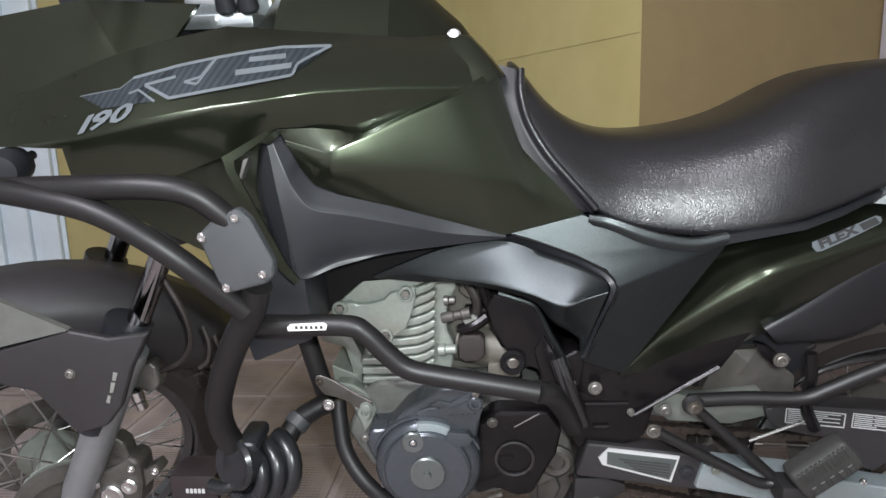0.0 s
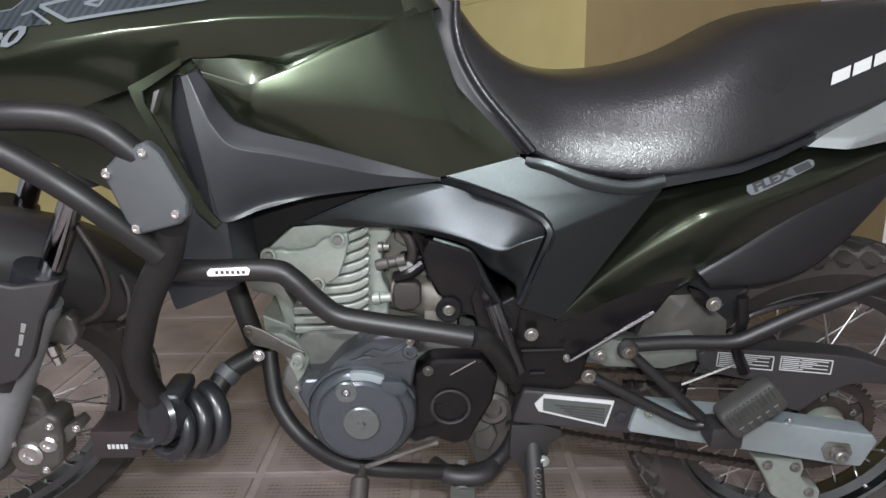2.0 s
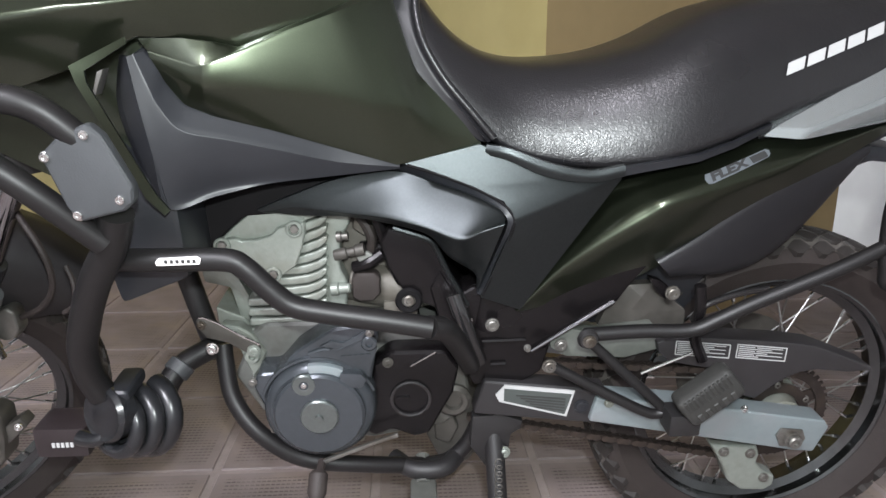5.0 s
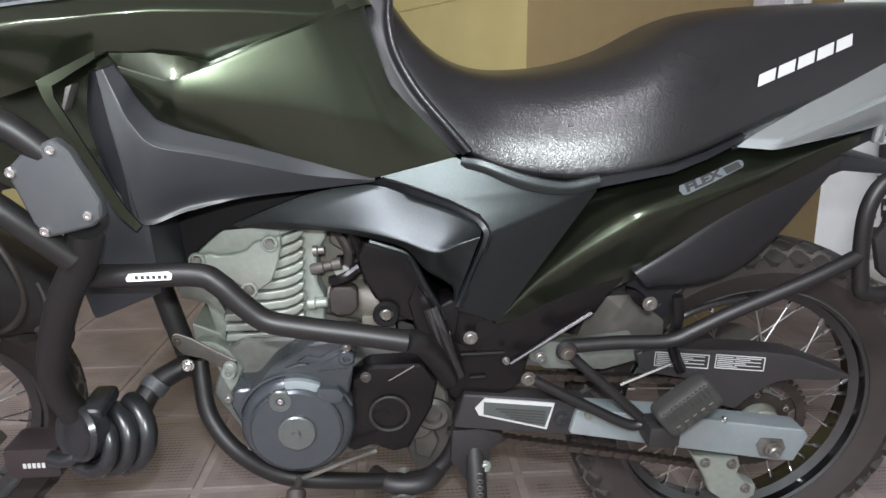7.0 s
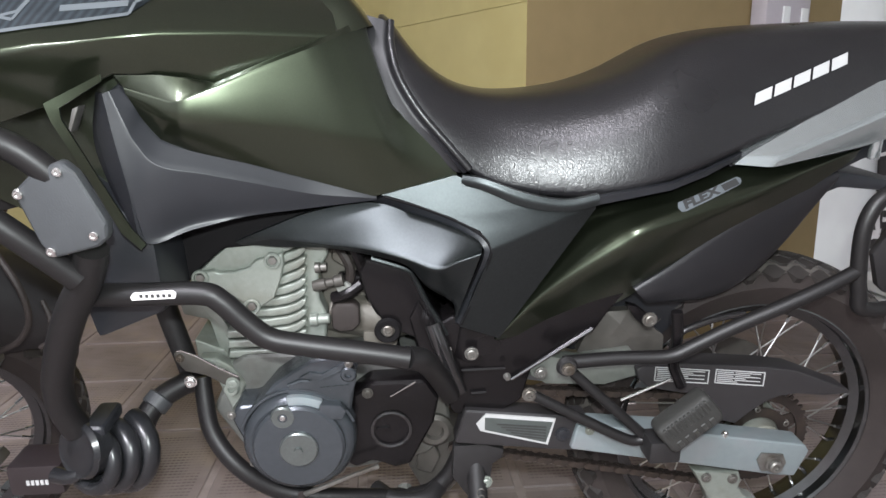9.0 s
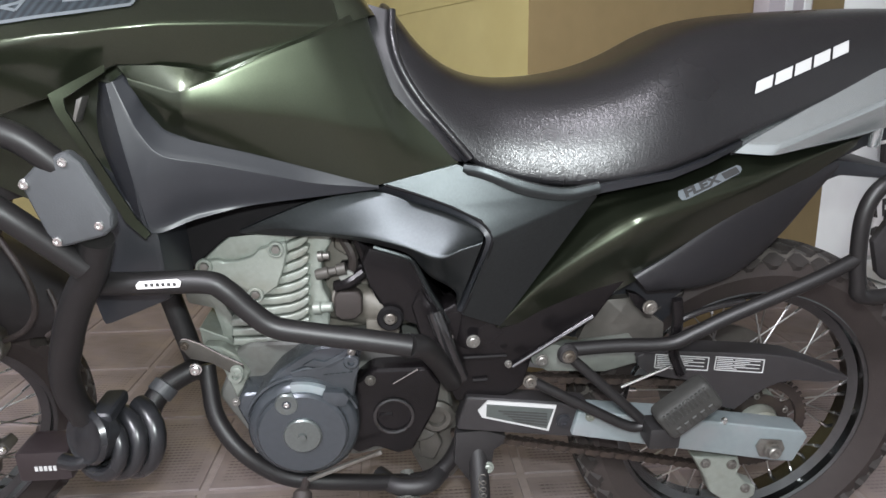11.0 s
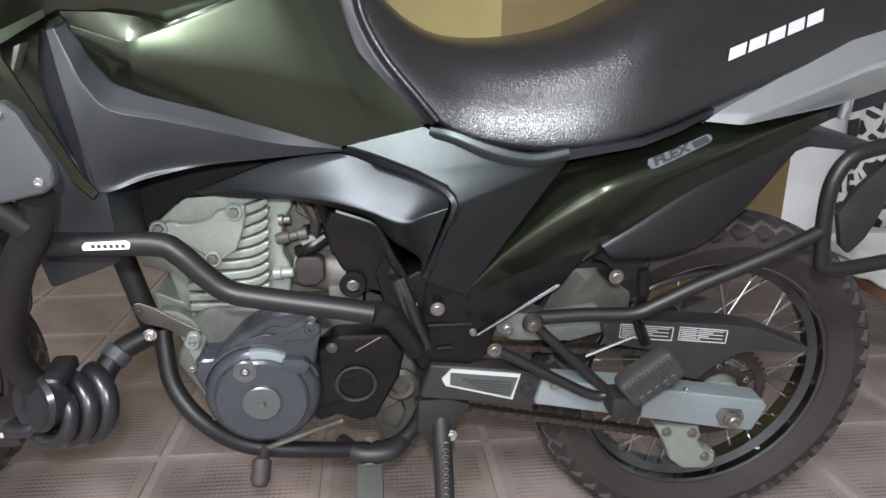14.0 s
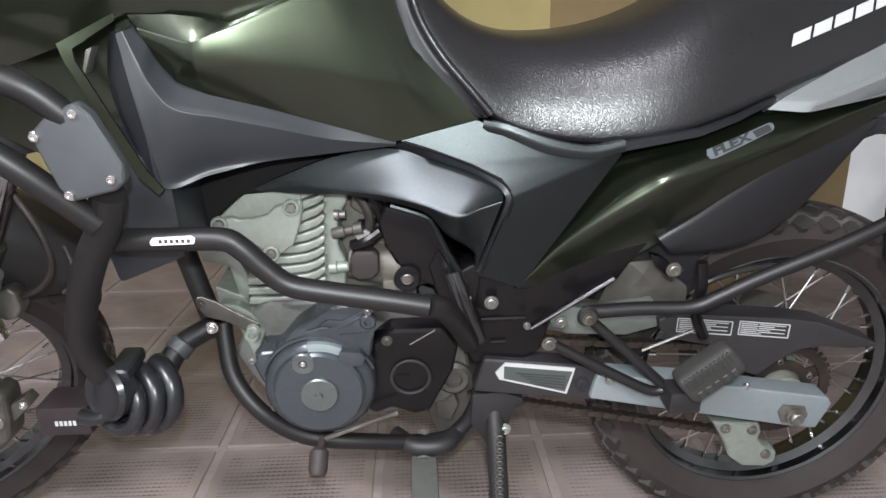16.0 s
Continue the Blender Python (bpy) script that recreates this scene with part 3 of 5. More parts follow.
# seat
seat = bmesh.new()
rings = []
stations = [(0.002, 0.066, 0.966, 0.915), (0.015, 0.082, 0.966, 0.886), (0.03, 0.100, 0.945, 0.855), (0.059, 0.112, 0.906, 0.816), (0.097, 0.1185, 0.878, 0.777), (0.132, 0.1205, 0.866, 0.748), (0.168, 0.1235, 0.862, 0.731),
            (0.234, 0.1345, 0.866, 0.721), (0.29, 0.1465, 0.878, 0.726), (0.337, 0.1545, 0.896, 0.732), (0.381, 0.1555, 0.922, 0.745), (0.43, 0.1475, 0.942, 0.760), (0.52, 0.127, 0.951, 0.800), (0.67, 0.096, 0.957, 0.853), (0.80, 0.085, 0.955, 0.885), (0.86, 0.07, 0.94, 0.90)]
for x, w, zt, zl in stations:
    ring = []
    for k in range(25):
        a = math.pi * k / 24
        c, s = math.cos(a), math.sin(a)
        # the side slopes in from a wide skirt, then rounds over the top
        flare = 1 - 0.05 * min(1, s / 0.6)
        ring.append(seat.verts.new((x, -w * flare * math.copysign(abs(c) ** 0.61, c), zl + (zt - zl) * s ** 0.9)))
    rings.append(ring)
for a, b in zip(rings, rings[1:]):
    for k in range(24):
        seat.faces.new((a[k], a[k + 1], b[k + 1], b[k]))
    seat.faces.new((a[0], b[0], b[-1], a[-1]))
seat.faces.new(rings[0])
seat.faces.new(rings[-1])
seat_ob = part("seat", seat, SEAT, bike, "black grained leather long seat", sharp=80)
part("seat_piping", tube([(0.021, -0.080, 0.955), (0.021, -0.096, 0.925), (0.030, -0.110, 0.889), (0.055, -0.118, 0.847), (0.093, -0.124, 0.803), (0.118, -0.127, 0.774)], 0.0050, 12), SEAT, seat_ob)
sub = seat_ob.modifiers.new("soft", "SUBSURF")
sub.levels = sub.render_levels = 2
TRIM_OUT = [(-0.008, -0.085, 0.962), (-0.008, -0.098, 0.932), (-0.000, -0.112, 0.885), (0.018, -0.119, 0.841), (0.056, -0.123, 0.799), (0.096, -0.125, 0.771)]
TRIM_IN = [(0.017, -0.088, 0.955), (0.015, -0.102, 0.925), (0.023, -0.116, 0.889), (0.048, -0.123, 0.846), (0.086, -0.128, 0.801), (0.112, -0.129, 0.770)]
part("seat_trim", loft([TRIM_OUT, between(TRIM_OUT, TRIM_IN, 0.2, 0.0012), between(TRIM_OUT, TRIM_IN, 0.8, 0.0012), TRIM_IN, [(x + 0.004 + 0.003 * k, y + 0.008 + 0.004 * k, z - 0.006 + 0.002 * k) for k, (x, y, z) in enumerate(TRIM_IN)]], 5, 2), FENDP, bike, "satin black plastic strip round the seat front", sharp=60)
BASE_TOP = [(0.108, -0.135, 0.768), (0.137, -0.144, 0.764), (0.187, -0.152, 0.747), (0.238, -0.156, 0.738), (0.281, -0.158, 0.745)]
BASE_LOW = [(0.105, -0.134, 0.755), (0.135, -0.144, 0.749), (0.185, -0.152, 0.7295), (0.240, -0.157, 0.723), (0.282, -0.158, 0.731)]
part("seat_base", loft([BASE_TOP, between(BASE_TOP, BASE_LOW, 0.5, 0.002), BASE_LOW], 5, 3), GREYP, bike, sharp=60)
part("seat_skirt", panel([(0.282, -0.158, 0.742), (0.376, -0.1585, 0.758), (0.425, -0.150, 0.773), (0.475, -0.136, 0.792), (0.475, -0.132, 0.784), (0.425, -0.147, 0.764), (0.376, -0.1555, 0.748), (0.282, -0.156, 0.731)],
     [(0, 1, 6, 7), (1, 2, 5, 6), (2, 3, 4, 5)], bevel=0), BLACKP, bike)

# crash guard
guard = part("crash_guard", merge(
    tube([(-0.330, -0.255, 0.667), (-0.270, -0.262, 0.668), (-0.197, -0.262, 0.667), (-0.175, -0.262, 0.656), (-0.151, -0.262, 0.630), (-0.126, -0.262, 0.609), (-0.086, -0.262, 0.599), (-0.013, -0.262, 0.586), (0.033, -0.262, 0.577)], 0.0132, 16),
    tube([(-0.60, -0.31, 0.858), (-0.50, -0.33, 0.845), (-0.436, -0.335, 0.828), (-0.369, -0.33, 0.781), (-0.305, -0.30, 0.702)], 0.0138, 16),
    tube([(-0.60, -0.30, 0.85), (-0.443, -0.33, 0.856), (-0.374, -0.332, 0.855), (-0.333, -0.325, 0.843), (-0.297, -0.312, 0.805)], 0.0138, 16),
    tube([(-0.288, -0.30, 0.735), (-0.306, -0.285, 0.694), (-0.332, -0.27, 0.656), (-0.355, -0.255, 0.616), (-0.373, -0.24, 0.579), (-0.389, -0.225, 0.539), (-0.395, -0.21, 0.497), (-0.389, -0.20, 0.461)], 0.0175, 16),
    tube([(-0.283, -0.064, 0.451), (-0.300, -0.072, 0.447), (-0.325, -0.092, 0.437), (-0.341, -0.112, 0.418), (-0.349, -0.125, 0.39), (-0.362, -0.135, 0.362)], 0.0165, 14)), BLACKT, bike, "black powder-coated tubular crash guard")
plate = part("guard_plate", prism([(-0.338, 0.80), (-0.318, 0.818), (-0.290, 0.83), (-0.278, 0.818), (-0.256, 0.768), (-0.258, 0.752), (-0.268, 0.744), (-0.312, 0.733), (-0.322, 0.748)], -0.328, -0.310, 0.006, 3), PLATE, bike, "dark grey plate with four bright bolts")
for i, p in enumerate(((-0.293, -0.325, 0.819), (-0.270, -0.325, 0.756), (-0.332, -0.325, 0.798), (-0.312, -0.325, 0.741))):
    part("bolt", bolt(p, 0.0055), CHROME, plate)
stick = part("sticker", prism([(-0.266, 0.6665), (-0.267, 0.671), (-0.263, 0.6755), (-0.222, 0.677), (-0.218, 0.674), (-0.220, 0.6675)], -0.2768, -0.2745, 0.0006, 1), REFLECT, bike, "white reflective sticker with dark marks")
for k in range(6):
    part("sticker_mark", prism([(-0.257 + 0.006 * k, 0.6695), (-0.2535 + 0.006 * k, 0.6695), (-0.2535 + 0.006 * k, 0.6735), (-0.257 + 0.006 * k, 0.6735)], -0.2774, -0.2766), BARS, stick)
part("lower_frame_tube", tube([(-0.262, -0.09, 0.47), (-0.259, -0.1, 0.445), (-0.248, -0.12, 0.396), (-0.210, -0.14, 0.349), (-0.153, -0.14, 0.305), (-0.073, -0.13, 0.283), (0.04, -0.10, 0.255), (0.085, -0.09, 0.27), (0.112, -0.085, 0.32), (0.125, -0.08, 0.40), (0.13, -0.08, 0.5)], 0.0125, 14), BLACKT, bike)

# engine
part("head_base", prism([(-0.252, 0.63), (-0.243, 0.636), (-0.223, 0.654), (-0.206, 0.667), (-0.18, 0.672), (-0.133, 0.671), (-0.133, 0.654), (-0.17, 0.645), (-0.18, 0.634), (-0.2, 0.629), (-0.219, 0.628), (-0.228, 0.632)], -0.092, -0.02, 0.004, 3), ALLOY, bike)
head_cover = part("head_cover", prism([(-0.261, 0.618), (-0.25, 0.632), (-0.226, 0.636), (-0.218, 0.632), (-0.198, 0.633), (-0.179, 0.638), (-0.169, 0.649), (-0.132, 0.658), (-0.132, 0.642), (-0.138, 0.618), (-0.148, 0.593), (-0.172, 0.576), (-0.187, 0.585), (-0.207, 0.599), (-0.227, 0.61)], -0.101, -0.05, 0.004, 3), ALLOY, bike, "cast alloy rocker cover")
for x, z in [(-0.244, 0.626), (-0.146, 0.648), (-0.179, 0.582)]:
    part("cover_boss", lathe([(0.0115, 0), (0.0115, 0.005), (0.0100, 0.0065), (0.0082, 0.0065), (0.0075, 0.001), (0.0, 0.001)], (x, -0.099, z), 24, (0, -1, 0)), ALLOY, head_cover)
    part("bolt", lathe([(0.0065, 0), (0.0065, 0.0045), (0.0055, 0.0055), (0.0, 0.0055)], (x, -0.099, z), 6, (0, -1, 0)), STEEL, head_cover)
cylinder = part("cylinder", prism([(-0.205, 0.47), (-0.115, 0.48), (-0.110, 0.69), (-0.19, 0.69), (-0.225, 0.60)], -0.078, 0.07, 0.006), ALLOY, bike, "finned alloy cylinder")
for i in range(12):
    z = 0.489 + 0.0157 * i
    x1 = -0.113 + 0.0009 * i
    x0 = -0.222 + min(0.058, max(0, i - 3) * 0.0105)
    m = x0 + 0.5 * (x1 - x0)
    fin = prism([(x0, z - 0.0066), (m, z - 0.0066), (x1 - 0.024, z - 0.0040), (x1 - 0.008, z + 0.0025), (x1 + 0.001, z + 0.0100), (x1 + 0.003, z + 0.0175), (x1 - 0.003, z + 0.0185), (x1 - 0.012, z + 0.0125), (x1 - 0.026, z + 0.0082), (m, z + 0.0054), (x0 + 0.002, z + 0.0050)], -0.091, 0.07, 0.0032, 3)
    part("cooling_fin", fin, ALLOY, cylinder, sharp=50)
part("head_flange", prism([(-0.108, 0.672), (-0.072, 0.668), (-0.074, 0.645), (-0.088, 0.622), (-0.090, 0.579), (-0.080, 0.556), (-0.083, 0.517), (-0.118, 0.510)], -0.076, 0.05, 0.006, 3), ALLOY, bike)
part("head_rear_casting", merge(prism([(-0.09, 0.68), (-0.02, 0.665), (0.02, 0.60), (0.02, 0.50), (-0.09, 0.50)], -0.045, 0.0, 0.008, 3),
     prism([(-0.070, 0.655), (-0.045, 0.660), (-0.035, 0.632), (-0.055, 0.620), (-0.072, 0.632)], -0.058, -0.04, 0.005, 3),
     prism([(-0.020, 0.560), (0.010, 0.566), (0.018, 0.530), (-0.015, 0.520)], -0.062, -0.04, 0.006, 3)), OLIVE, bike, "dusty olive cylinder head rear casting")
part("rubber_boot", prism([(-0.074, 0.536), (-0.074, 0.566), (-0.066, 0.574), (-0.040, 0.573), (-0.033, 0.566), (-0.033, 0.540), (-0.044, 0.530), (-0.064, 0.529)], -0.083, -0.06, 0.006, 3), RUBBER, bike)
part("head_stud", lathe([(0.0095, 0), (0.0095, 0.010), (0.0075, 0.012), (0.0075, 0.026), (0.006, 0.028), (0, 0.028)], (-0.103, -0.080, 0.549), 16, (1, -0.1, 0.1)), ALLOY, bike)
part("head_stud", lathe([(0.008, 0), (0.008, 0.006), (0.006, 0.008), (0.006, 0.016), (0, 0.016)], (-0.092, -0.078, 0.628), 14, (1, -0.1, 0.1)), STEEL, bike)
part("sensor_plug", merge(lathe([(0.0075, 0), (0.0085, 0.004), (0.0085, 0.018), (0.0065, 0.020), (0.0065, 0.030), (0.009, 0.032), (0.009, 0.044), (0, 0.044)], (-0.097, -0.078, 0.600), 14, (0.97, -0.05, 0.22))), GRIME, bike, "brownish sensor plug")
part("cable_clip", prism([(-0.067, 0.601), (-0.050, 0.606), (-0.033, 0.594), (-0.037, 0.588), (-0.062, 0.590)], -0.082, -0.074, 0.002), DUSTYG, bike)
part("front_lug", prism([(-0.288, 0.574), (-0.262, 0.580), (-0.238, 0.566), (-0.222, 0.53), (-0.228, 0.486), (-0.240, 0.50), (-0.250, 0.548), (-0.285, 0.557)], -0.066, 0.05, 0.004), ALLOY, bike)
part("exhaust_plate", prism([(-0.273, 0.520), (-0.232, 0.501), (-0.225, 0.489), (-0.235, 0.474), (-0.262, 0.472), (-0.271, 0.491)], -0.070, 0.03, 0.004, 3), ALLOY, bike)
hanger = part("engine_hanger", prism([(-0.290, 0.517), (-0.286, 0.522), (-0.280, 0.523), (-0.261, 0.514), (-0.232, 0.493), (-0.207, 0.479), (-0.204, 0.473), (-0.208, 0.465), (-0.216, 0.462), (-0.225, 0.467), (-0.249, 0.483), (-0.265, 0.488), (-0.277, 0.491), (-0.287, 0.506)], -0.112, -0.106, 0.002), GRIME, bike, "dull steel engine hanger plate")
# bright steel line stands in for the glint along the hanger's top edge
part("hanger_edge", tube([(-0.285, -0.112, 0.523), (-0.279, -0.112, 0.524), (-0.260, -0.112, 0.515), (-0.231, -0.112, 0.495), (-0.205, -0.112, 0.480)], 0.0016, 6, smooth=False), CHROME, hanger)
part("down_tube", tube([(-0.332, -0.03, 0.62), (-0.322, -0.03, 0.562), (-0.306, -0.03, 0.487), (-0.290, -0.03, 0.420)], 0.016, 14), TUBE, bike)
part("guard_clamp", lathe([(0.017, -0.010), (0.0195, -0.008), (0.0195, 0.008), (0.017, 0.010)], (-0.328, -0.094, 0.434), 20, (0.55, 0.6, 0.55)), PLATE, bike)
part("guard_mount_bolt", bolt((-0.269, -0.118, 0.479), 0.0085, 0.008), CHROME, bike)
part("hanger_bolt", bolt((-0.282, -0.112, 0.512), 0.006, 0.005), STEEL, hanger)
part("hanger_bolt", bolt((-0.214, -0.112, 0.470), 0.009, 0.006), ALLOY, hanger)
part("crankcase", prism([(-0.250, 0.42), (-0.232, 0.458), (-0.228, 0.485), (-0.2, 0.505), (-0.1, 0.505), (0.06, 0.49), (0.09, 0.44), (0.10, 0.36), (0.06, 0.325), (-0.05, 0.305), (-0.17, 0.315), (-0.215, 0.36)], -0.098, 0.1, 0.01, 3), CASE, bike, "dirty cast alloy crankcase")
part("front_case", prism([(-0.261, 0.507), (-0.236, 0.505), (-0.216, 0.491), (-0.198, 0.461), (-0.207, 0.439), (-0.221, 0.418), (-0.227, 0.439), (-0.236, 0.466), (-0.253, 0.488)], -0.104, -0.08, 0.006, 3), ALLOY, bike)
part("case_pin", lathe([(0.0, 0), (0.011, 0.0), (0.012, 0.006), (0.0095, 0.010), (0.005, 0.010), (0.004, 0.006), (0, 0.006)], (-0.218, -0.102, 0.459), 20, (0, -1, 0)), ALLOY, bike)
generator = part("generator_cover", merge(lathe([(0.079, 0), (0.079, 0.028), (0.0775, 0.036), (0.073, 0.0425), (0.0665, 0.046), (0.0655, 0.0455), (0.0645, 0.0455), (0.0635, 0.050), (0.060, 0.0535), (0.0, 0.056)], (-0.120, -0.115, 0.396), 56, (0, -1, 0)),
     prism([(-0.212, 0.43), (-0.205, 0.452), (-0.178, 0.452), (-0.15, 0.485), (-0.122, 0.504), (-0.098, 0.518), (-0.052, 0.526), (-0.038, 0.520), (-0.035, 0.508), (-0.046, 0.442), (-0.06, 0.42), (-0.12, 0.39), (-0.19, 0.35), (-0.200, 0.40)], -0.146, -0.09, 0.008, 3),
     prism([(-0.116, 0.494), (-0.100, 0.503), (-0.084, 0.499), (-0.045, 0.52), (-0.041, 0.515), (-0.078, 0.487)], -0.150, -0.14, 0.002),
     prism([(-0.092, 0.436), (-0.088, 0.461), (-0.06, 0.459), (-0.052, 0.45), (-0.058, 0.437)], -0.166, -0.14, 0.003)), DARKALLOY, bike, "dark grey cast generator cover")
for pts in ([(-0.098, -0.147, 0.485), (-0.051, -0.147, 0.508)], [(-0.131, -0.147, 0.482), (-0.11, -0.147, 0.489), (-0.098, -0.147, 0.485)], [(-0.03899999999999999, -0.147, 0.504), (-0.057, -0.147, 0.472)]):
    part("cover_rib", tube(pts, 0.0035, 8), DARKALLOY, generator)
part("cover_boss", lathe([(0.011, 0), (0.011, 0.008), (0.009, 0.010), (0.005, 0.010), (0.004, 0.006), (0.0, 0.006)], (-0.048, -0.147, 0.5), 20, (0, -1, 0)), DARKALLOY, generator)
part("cover_plate", panel([(-0.131, -0.153, 0.467), (-0.129, -0.151, 0.484), (-0.100, -0.150, 0.490), (-0.054, -0.148, 0.508), (-0.040, -0.148, 0.505), (-0.038, -0.150, 0.488), (-0.058, -0.153, 0.437), (-0.090, -0.153, 0.463)],
     [(0, 1, 2, 3, 4, 5, 6, 7)], thick=0.006, bevel=0.0015), DARKALLOY, generator)
for k in range(5):
    part("maker_mark", prism([(-0.088 + 0.0085 * k, 0.4745 + 0.0006 * k), (-0.082 + 0.0085 * k, 0.4749 + 0.0006 * k), (-0.081 + 0.0085 * k, 0.481 + 0.0006 * k), (-0.087 + 0.0085 * k, 0.4806 + 0.0006 * k)], -0.1535, -0.146), DARKALLOY, generator)
def arc(r0, r1, a0, a1, c, n=10):
    out = [(c[0] + r1 * math.cos(radians(a0 + (a1 - a0) * k / n)), c[1] + r1 * math.sin(radians(a0 + (a1 - a0) * k / n))) for k in range(n + 1)]
    return out + [(c[0] + r0 * math.cos(radians(a1 + (a0 - a1) * k / n)), c[1] + r0 * math.sin(radians(a1 + (a0 - a1) * k / n))) for k in range(n + 1)]


# paler silver on the upper crescent puts in the highlight of an upward slope
part("cover_window", prism(arc(0.053, 0.076, 62, 100, (-0.120, 0.396)), -0.1615, -0.150, 0.002), SWING, generator)
part("cover_window", prism(arc(0.053, 0.076, 48, 58, (-0.120, 0.396)), -0.160, -0.150, 0.002), DARKALLOY, generator)
part("cover_brow", prism(arc(0.079, 0.0835, 20, 165, (-0.120, 0.396), 20), -0.153, -0.12, 0.002), DARKALLOY, generator)
part("inspection_cap", lathe([(0.0265, 0), (0.0265, 0.003), (0.0245, 0.005), (0.006, 0.005), (0.005, 0.009), (0, 0.009)], (-0.119, -0.170, 0.397), 36, (0, -1, 0)), CAP, generator, "bare alloy inspection cap")
part("timing_cap", lathe([(0.0165, 0), (0.0165, 0.005), (0.0145, 0.007), (0.007, 0.0065), (0.0055, 0.0045), (0, 0.0045)], (-0.138, -0.163, 0.445), 28, (0, -1, 0)), CAP, generator)
part("cap_screw", bolt((-0.138, -0.1675, 0.445), 0.0045, 0.003), CHROME, generator)
for p in ((-0.211, -0.146, 0.440), (-0.047, -0.150, 0.514), (-0.188, -0.146, 0.362), (-0.066, -0.135, 0.336)):
    part("bolt", bolt(p, 0.0055, 0.006), STEEL, generator)
sprocket_cover = part("sprocket_cover", prism([(-0.045, 0.455), (-0.02, 0.475), (0.06, 0.475), (0.078, 0.445), (0.07, 0.405), (0.035, 0.335), (0.012, 0.330), (-0.02, 0.345), (-0.045, 0.333), (-0.062, 0.345), (-0.055, 0.39)], -0.135, -0.08, 0.010, 3), GLOSS, bike, "glossy black plastic sprocket cover")
ringed = [Vector((0.008 + 0.0275 * math.cos(a), -0.1365, 0.399 + 0.0275 * math.sin(a))) for a in (2 * math.pi * k / 40 for k in range(41))]
part("cover_ring", tube(ringed, 0.0032, 8, smooth=False), PAINT, sprocket_cover)
part("cover_bar", prism([(-0.014, 0.397), (0.006, 0.398), (0.006, 0.4035), (-0.013, 0.4025)], -0.139, -0.134, 0.0015), GLOSS, sprocket_cover)
part("bolt", bolt((-0.024, -0.135, 0.459), 0.0075, 0.006), GRIME, sprocket_cover)
part("case_boss", lathe([(0.027, 0), (0.027, 0.014), (0.021, 0.019), (0.014, 0.019), (0.012, 0.012), (0, 0.012)], (0.072, -0.09, 0.372), 28, (0, -1, 0)), GRIME, bike)
part("rear_case", merge(prism([(0.030, 0.351), (0.087, 0.371), (0.119, 0.343), (0.126, 0.276), (0.098, 0.235), (0.053, 0.242), (0.032, 0.290)], -0.075, 0.02, 0.008, 3), prism([(0.044, 0.322), (0.074, 0.333), (0.083, 0.310), (0.069, 0.280), (0.046, 0.288)], -0.085, -0.06, 0.005, 3)), GRIME, bike, "grimy lower crankcase casting")
part("intake_boot", tube([(-0.075, -0.03, 0.545), (-0.045, -0.035, 0.54), (0.0, -0.04, 0.535), (0.04, -0.04, 0.54)], 0.034, 20), OLIVE, bike)
part("throttle_body", merge(lathe([(0.03, 0), (0.034, 0.004), (0.034, 0.04), (0.03, 0.045)], (-0.055, -0.03, 0.54), 24, (1, 0, 0)), block(-0.03, 0.02, -0.075, -0.02, 0.50, 0.525, 0.005), block(-0.04, -0.018, -0.07, -0.03, 0.53, 0.545, 0.003)), OLIVE, bike, "grimy throttle body")
part("injector", tube([(-0.06, -0.05, 0.60), (-0.03, -0.06, 0.605), (-0.01, -0.06, 0.60)], 0.011, 12), GLOSS, bike)
part("spark_plug_cap", tube([(-0.07, -0.075, 0.58), (-0.05, -0.08, 0.588), (-0.03, -0.075, 0.60)], 0.009, 10), GLOSS, bike)
part("wiring_loom", tube([(-0.05, -0.08, 0.69), (-0.03, -0.085, 0.64), (-0.015, -0.07, 0.58), (0.01, -0.06, 0.52), (0.02, -0.06, 0.47)], 0.008, 8), GLOSS, bike)
part("hose", tube([(-0.065, -0.06, 0.66), (-0.045, -0.07, 0.625), (-0.05, -0.06, 0.585)], 0.007, 8), RUBBER, bike)
part("air_box", prism([(-0.02, 0.652), (0.036, 0.634), (0.052, 0.61), (0.092, 0.538), (0.09, 0.525), (0.045, 0.53), (0.005, 0.548), (-0.022, 0.595), (-0.03, 0.63)], -0.112, -0.03, 0.006, 3), GLOSS, bike, "black plastic air box")
part("air_box_lip", tube([(-0.013, -0.114, 0.652), (0.034, -0.114, 0.635), (0.045, -0.114, 0.622), (0.062, -0.114, 0.585), (0.09, -0.112, 0.535)], 0.0042, 8), GREYP, bike)
part("battery_box", block(-0.104, 0.17, 0.0, 0.08, 0.44, 0.735, 0.008), GLOSS, bike)
part("pivot_plate", prism([(0.036, 0.562), (0.05, 0.592), (0.075, 0.55), (0.10, 0.565), (0.16, 0.535), (0.22, 0.50), (0.20, 0.425), (0.16, 0.40), (0.10, 0.405), (0.075, 0.455), (0.05, 0.51)], -0.115, -0.06, 0.006, 3), GLOSS, bike)
part("plate_rib", tube([(0.111, -0.116, 0.479), (0.174, -0.116, 0.48)], 0.004, 8, smooth=False), GLOSS, bike)
part("plate_rib", tube([(0.125, -0.116, 0.441), (0.147, -0.116, 0.442)], 0.004, 8, smooth=False), GLOSS, bike)
# thin bright tube painting a line of glint on the gloss black cover
part("cover_crease", tube([(0.008, -0.137, 0.453), (0.044, -0.137, 0.475)], 0.0013, 6, smooth=False), CHROME, sprocket_cover)
